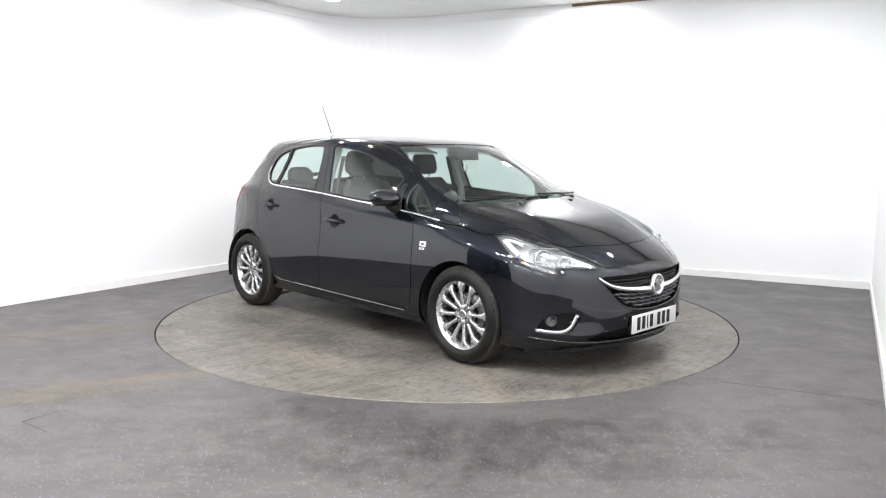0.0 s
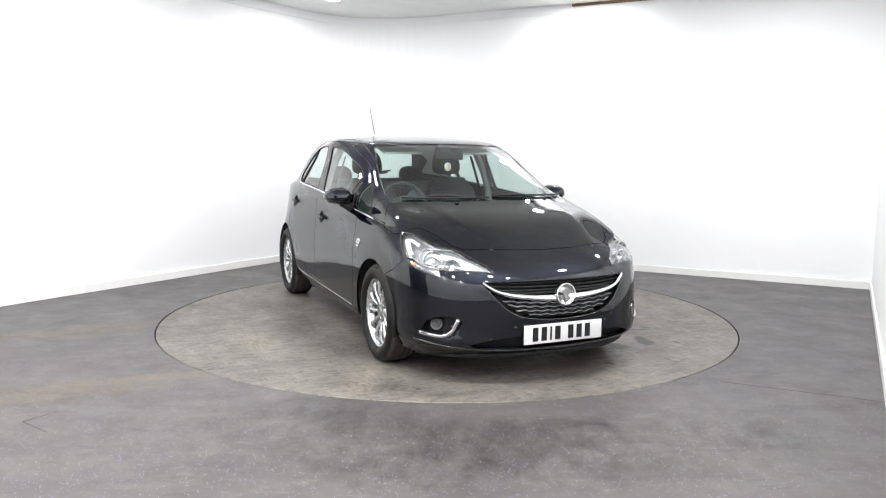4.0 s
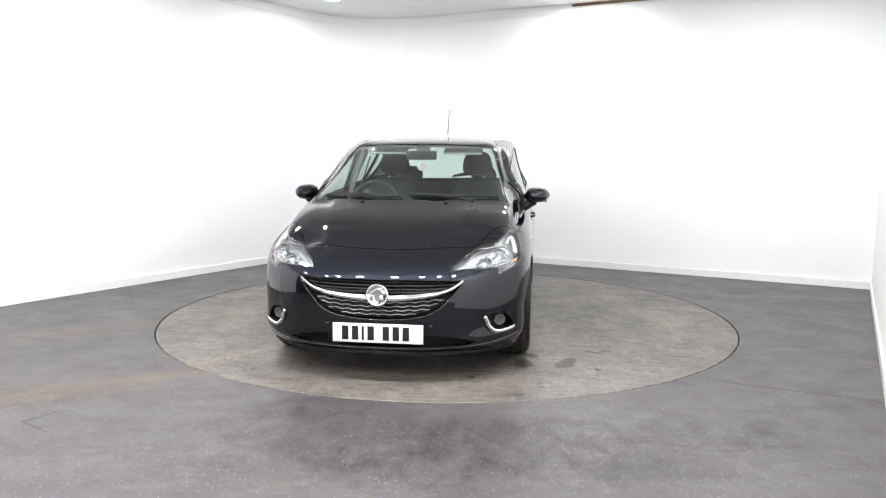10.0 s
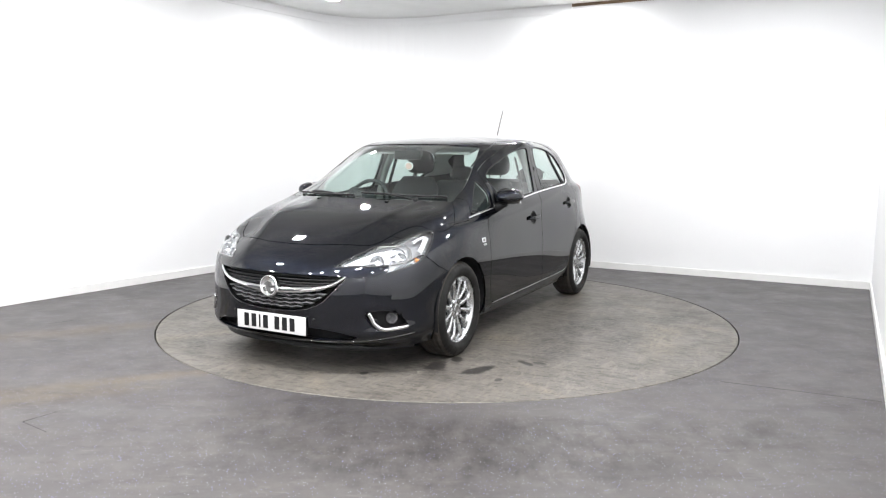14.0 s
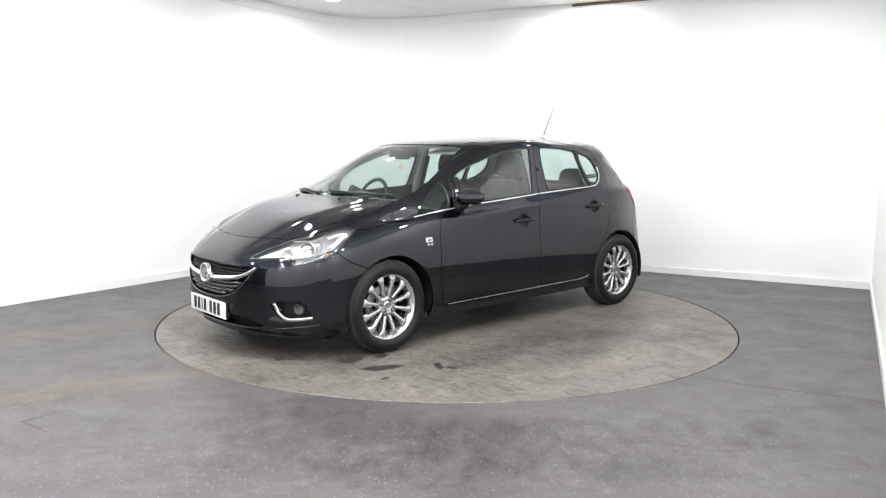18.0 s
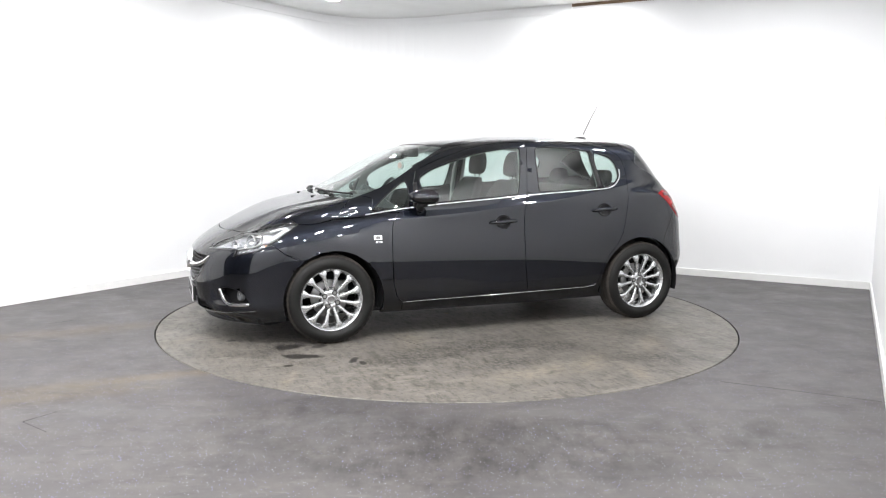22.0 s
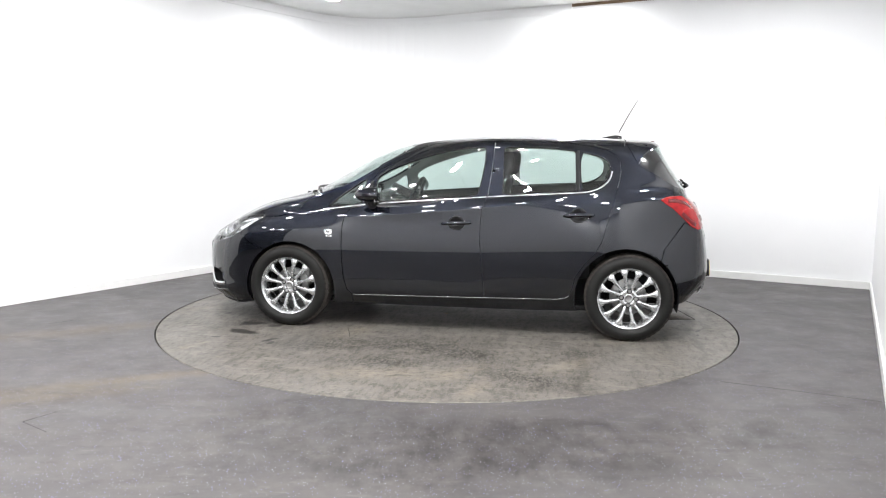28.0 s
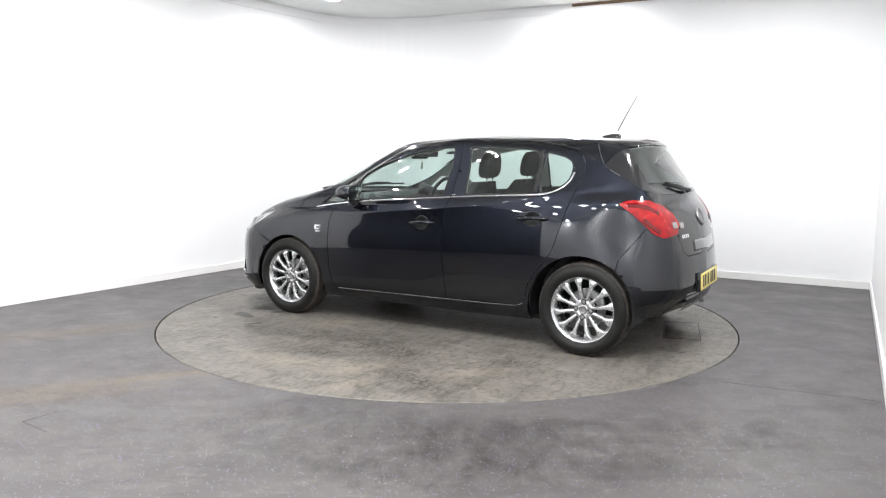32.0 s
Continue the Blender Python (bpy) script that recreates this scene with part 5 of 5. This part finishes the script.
for piv, tip, bl0, bl1 in (((1.165, .44, .992), (.05, 1.022), (.62, 1.012), (.02, 1.028)), ((1.20, -.10, 1.000), (-.44, 1.018), (-.02, 1.012), (-.585, 1.012))):
    ys = (piv[1], (piv[1] + tip[0]) / 2, tip[0])
    arm = [Vector(piv), Vector(piv) + Vector((0, (tip[0] - piv[1]) * .25, .022)), screen_pt((piv[1] + tip[0]) / 2, 1.016, .020), screen_pt(tip[0], tip[1], .012)]
    w = part("wiper", tube_bm(rounded([tuple(a) for a in arm], 2, False), .0075, 8), M_BLACK, car, "black windscreen wiper")
    blade = [screen_pt(bl0[0] + (bl1[0] - bl0[0]) * k / 16, bl0[1] + (bl1[1] - bl0[1]) * k / 16, .008) for k in range(17)]
    part("wiper_blade", tube_bm(blade, .007, 6), M_BLACK, w)
    part("wiper_pivot", lathe([(.001, .022), (.016, .020), (.020, .010), (.022, -.02)], 20, pose(*piv)), M_BLACK, w)
for s in (1, -1):
    p, nv = top_hit(1.27, s * .28)
    part("washer_jet", box_bm(-.014, .014, -.012, .012, -.004, .007, .004, Matrix.Translation(p)), M_BLACK, bon, "black washer jet")

# ------------------------------------------------------------------ tailgate and roof
ht = OWNER["hatch"]
piv = front_hit(0, 1.062, True)[0] + Vector((-.012, 0, 0))
w = part("rear_wiper", tube_bm([piv, piv + Vector((-.022, .02, .01)), front_hit(.16, 1.085, True)[0] + Vector((-.024, 0, 0)), front_hit(.30, 1.105, True)[0] + Vector((-.014, 0, 0))], [.014, .012, .010, .008], 10), M_BLACK, ht, "black rear wiper")
part("wiper_blade", tube_bm([front_hit(.06 + .022 * k, 1.090 + .003 * k, True)[0] + Vector((-.010, 0, 0)) for k in range(13)], .008, 6), M_BLACK, w)
p, nv = front_hit(0, .888, True)
m = Matrix.Translation(p - nv * .0) @ nv.to_track_quat("Z", "Y").to_matrix().to_4x4()
tb = part("tailgate_badge", lathe([(.001, .006), (.046, .006), (.050, .012), (.058, .012), (.062, .004), (.062, -.01)], 40, m), M_STEEL, ht, "round chrome tailgate badge")
part("tailgate_recess", strip_bm(*along([(-.285, .714), (0, .706), (.285, .714)], lambda u, z: front_hit(u, z, True), .03), .072, .003), M_GLOSS, ht, "gloss black handle recess")
for y0, y1, z in ((.34, .46, .785), (-.46, -.32, .785)):
    for k in range(4):
        yy = y0 + (y1 - y0) * (k + .5) / 4
        p, nv = front_hit(yy, z, True)
        mm = Matrix.Translation(p) @ nv.to_track_quat("Z", "Y").to_matrix().to_4x4()
        part("tailgate_mark", box_bm(-.011, .011, -.012, .012, -.001, .003, .001, mm), M_CHROME, ht, "small chrome mark")
rb = OWNER["rear_bumper"]
p, nv = front_hit(0, .465, True)
pm = Matrix.Translation((p.x - .006, 0, .465)) @ Vector((-1, 0, .06)).normalized().to_track_quat("Z", "Y").to_matrix().to_4x4()
plate("number_plate", pm, M_PLATE_Y, "yellow number plate with dark bars", rb)
part("plate_holder", box_bm(-.268, .268, -.063, .063, -.04, 0, .003, pm), M_PAINT, rb, "plate holder under the number plate")
bm = bmesh.new()
rows = []
for k in range(31):
    u = -1 + 2 * k / 30
    y = .40 * u
    g = front_hit(y, .36, True)[0]
    x = g.x if g else -1.75
    rows.append([(x - .010, y, .385), (x - .016, y, .36), (x - .006, y, .325), (x + .03, y, .285)])
grid_faces(bm, rows)
part("diffuser", bm, M_PAINT, rb, "blue-black lower bumper insert")
nose = [(-.42, .402), (0, .398), (.42, .402)]
part("bumper_trim", strip_bm(*along(nose, lambda u, z: front_hit(u, z, True), .03), .008, .006), M_STEEL, rb)
part("exhaust", tube_bm([(-1.5, -.42, .24), (-1.70, -.42, .235), (-1.76, -.42, .23)], .024, 16), M_STEEL, car, "steel exhaust pipe")
part("brake_strip", strip_bm(*along([(-1.436, -.13), (-1.445, 0), (-1.436, .13)], top_hit, .02), .028, .006), M_RED_DARK, OWNER["spoiler"], "red high brake light")
# wind-cheating spoiler lip over the rear window
bm = bmesh.new()
rows = []
for k in range(33):
    u = -1 + 2 * k / 32
    y = .455 * u
    xe = -1.452 + .085 * abs(u)**2.6
    zt = 1.412 - .030 * abs(u)**2.2
    rows.append([(xe + .12, y, zt + .012), (xe + .05, y, zt + .006), (xe, y, zt - .002), (xe - .004, y, zt - .010), (xe + .005, y, zt - .020), (xe + .07, y, zt - .030)])
v = grid_faces(bm, rows)
part("spoiler_lip", bm, M_PAINT, OWNER["spoiler"], "blue-black spoiler lip")
# aerial: a low fin and a raked rod
bm = bmesh.new()
rows = []
for k in range(15):
    u = k / 14
    x = -1.03 - .18 * u
    zt = top_hit(x, 0)[0].z - .004
    hgt = .028 * smooth_step(0, .75, u) * (1 - .25 * smooth_step(.9, 1, u)) + .004
    wd = .030 * math.sin(math.pi * min(.15 + u * .8, .95))**.6
    rows.append([(x, wd * math.cos(a), zt + hgt * math.sin(a)) for a in [math.pi * i / 10 for i in range(11)]])
v = grid_faces(bm, rows)
bm.faces.new(v[-1])
fin = part("aerial", bm, M_GLOSS, OWNER["roof"], "black roof aerial")
part("aerial_rod", tube_bm([(-1.185, 0, 1.480), (-1.25, 0, 1.605), (-1.32, 0, 1.728)], [.0050, .0040, .0032], 8), M_ROD, fin)

# ------------------------------------------------------------------ inside
dash = bmesh.new()
rows = []
for k in range(25):
    u = -1 + 2 * k / 24
    y = .70 * u
    bl = 1 - .05 * abs(u)**3
    rows.append([(1.02, y, .965 * bl), (.90, y, .975 * bl), (.78, y, .970 * bl), (.70, y, .945 * bl), (.665, y, .90), (.66, y, .78), (.70, y, .60), (.82, y, .45)])
grid_faces(dash, rows)
db = part("dashboard", dash, M_DASH, car, "dark grey dashboard")
hood = bmesh.new()
rows = []
for k in range(13):
    x = .80 - .14 * k / 12
    rows.append([(x, -.36 + .17 * math.cos(a), .955 + (.055 - .0) * math.sin(a) * (.6 + .4 * k / 12)) for a in [math.pi * i / 12 for i in range(13)]])
grid_faces(hood, rows)
part("instrument_hood", hood, M_DASH, db)
part("centre_screen", box_bm(.655, .675, -.10, .10, .80, .92, .006), M_GLOSS, db, "dark centre screen")
sw = pose(.53, -.36, .925, 0, -24, 0)


def ring_bm(R, r, m, n=40, k=10):
    bm = bmesh.new()
    grid_faces(bm, [[(r * math.sin(b), (R + r * math.cos(b)) * math.cos(a), (R + r * math.cos(b)) * math.sin(a)) for b in [2 * math.pi * j / k for j in range(k)]] for a in [2 * math.pi * i / n for i in range(n)]], True, True)
    bm.transform(m)
    return bm


st = part("steering_wheel", ring_bm(.178, .015, sw), M_DASH, car, "dark steering wheel")
part("steering_hub", box_bm(-.01, .035, -.07, .07, -.055, .055, .015, sw), M_DASH, st)
for a in (0, 180, 270):
    c, s_ = math.cos(math.radians(a)), math.sin(math.radians(a))
    part("steering_spoke", tube_bm([sw @ Vector((.01, .05 * c, .05 * s_)), sw @ Vector((0, .175 * c, .175 * s_))], .014, 8), M_DASH, st)
part("steering_column", tube_bm([sw @ Vector((.03, 0, 0)), sw @ Vector((.22, 0, 0))], .04, 12), M_DASH, st)


def cushion(x0, x1, y0, y1, z0, z1, bev, m=None):
    return box_bm(x0, x1, y0, y1, z0, z1, bev, m, 4)


def headrest(x, y, z, ow, w=.125, h=.10):
    bm = bmesh.new()
    rows = []
    for k in range(13):
        b = -math.pi / 2 + math.pi * k / 12
        rows.append([(x + .055 * math.copysign(abs(math.cos(a))**.7, math.cos(a)) * math.cos(b)**.5 - .05 * math.sin(b) * .3,
                      y + w * (1 - .17 * math.sin(b)) * math.copysign(abs(math.sin(a))**.75, math.sin(a)) * max(math.cos(b), 0)**.5,
                      z + h * math.copysign(abs(math.sin(b))**.8, math.sin(b))) for a in [2 * math.pi * i / 20 for i in range(20)]])
    grid_faces(bm, rows, close_v=True)
    bmesh.ops.remove_doubles(bm, verts=bm.verts[:], dist=1e-4)
    bmesh.ops.recalc_face_normals(bm, faces=bm.faces[:])
    hr = part("headrest", bm, M_CLOTH, ow, "dark cloth headrest")
    for dy in (-.05, .05):
        part("headrest_post", tube_bm([(x + .015, y + dy, z - h - .07), (x, y + dy, z - h + .02)], .006, 8), M_CHROME, ow, "chrome headrest post")


for y in (.36, -.36):
    seat = part("front_seat", cushion(-.16, .36, y - .25, y + .25, .42, .57, .05), M_CLOTH, car, "dark cloth front seat")
    bm = bmesh.new()
    rows = []
    for k in range(15):
        q = k / 14
        z = .54 + .56 * q
        xc = -.13 - .17 * q + .025 * math.sin(math.pi * q)
        hw = .235 * (1 - .10 * q) * (1 - smooth_step(.80, 1, q) * .32)
        th = .060 * (1 - .3 * q) * (1 - smooth_step(.93, 1, q) * .5)
        row = []
        for i in range(24):
            a = 2 * math.pi * i / 24
            cx, sy = math.cos(a), math.sin(a)
            row.append((xc + th * math.copysign(abs(cx)**.6, cx) + (.03 * abs(sy)**3 if cx > 0 else 0), y + hw * math.copysign(abs(sy)**.5, sy), z))
        rows.append(row)
    v = grid_faces(bm, rows, close_v=True)
    bm.faces.new(v[-1])
    bmesh.ops.recalc_face_normals(bm, faces=bm.faces[:])
    part("seat_back", bm, M_CLOTH, seat)
    headrest(-.335, y, 1.225, seat)
rear = part("rear_seat", cushion(-.98, -.52, -.62, .62, .40, .55, .05), M_CLOTH, car, "dark cloth rear bench")
part("seat_back", cushion(-.07, .07, -.60, .60, 0, .55, .05, pose(-1.0, 0, .50, 0, -14, 0)), M_CLOTH, rear)
for y in (.36, -.36):
    headrest(-1.155, y, 1.115, rear, .12, .065)
part("parcel_shelf", box_bm(-1.55, -1.13, -.55, .55, .985, 1.0, .005), M_DASH, car, "dark parcel shelf")
part("console", cushion(-.1, .68, -.09, .09, .25, .62, .03), M_DASH, car, "dark centre console")
mir = part("interior_mirror", cushion(-.012, .016, -.115, .115, -.034, .034, .012, pose(.515, 0, 1.292, 0, -8, 0)), M_BLACK, car, "black interior mirror")
part("mirror_mount", cushion(.0, .10, -.05, .05, -.02, .06, .02, pose(.36, 0, 1.296)), M_DASH, mir, "dark sensor housing")
pen = part("pendant", lathe([(.001, .006), (.026, .006), (.030, .003), (.030, -.003), (.026, -.006), (.001, -.006)], 28, pose(.50, 0, 1.208, 0, 90, 25)), M_PENDANT, car, "round pink and white hanging pendant")
part("pendant_ring", lathe([(.024, .007), (.031, .007), (.033, 0), (.031, -.007), (.024, -.007)], 28, pose(.50, 0, 1.208, 0, 90, 25)), M_WHITE, pen)
part("pendant_cord", tube_bm([(.50, 0, 1.238), (.505, 0, 1.262)], .002, 5), M_BLACK, pen)
for y in (.36, -.36):
    part("sun_visor", cushion(-.08, .08, -.15, .15, -.008, .008, .006, pose(.27, y * .82, 1.325, 0, 14, 0)), M_LINING, car, "pale folded sun visor")
for s in (1, -1):
    part("pillar_trim", tube_bm([(-.27, s * .60, 1.34), (-.26, s * .68, 1.17), (-.25, s * .735, 1.0), (-.25, s * .76, .7)], .03, 8), M_LINING, car, "pale centre pillar trim")
    part("seat_belt", strip_bm([Vector((-.262, s * .565, 1.28)), Vector((-.255, s * .62, 1.1)), Vector((-.25, s * .68, .9)), Vector((-.25, s * .70, .7))], [Vector((0, -s, .25)).normalized()] * 4, .045, .001, .001), M_CLOTH, car, "dark seat belt")


def motions():
    car_rows, disc_rows = [], []
    for t in range(33):
        m = pose(0, 0, 0, 0, 0, turn_at(t))
        disc_rows.append((float(t), m))
        car_rows.append((float(t), m @ pose(CAR_X, CAR_Y, 0)))
    walk(car, car_rows)
    walk(disc, disc_rows)


motions()
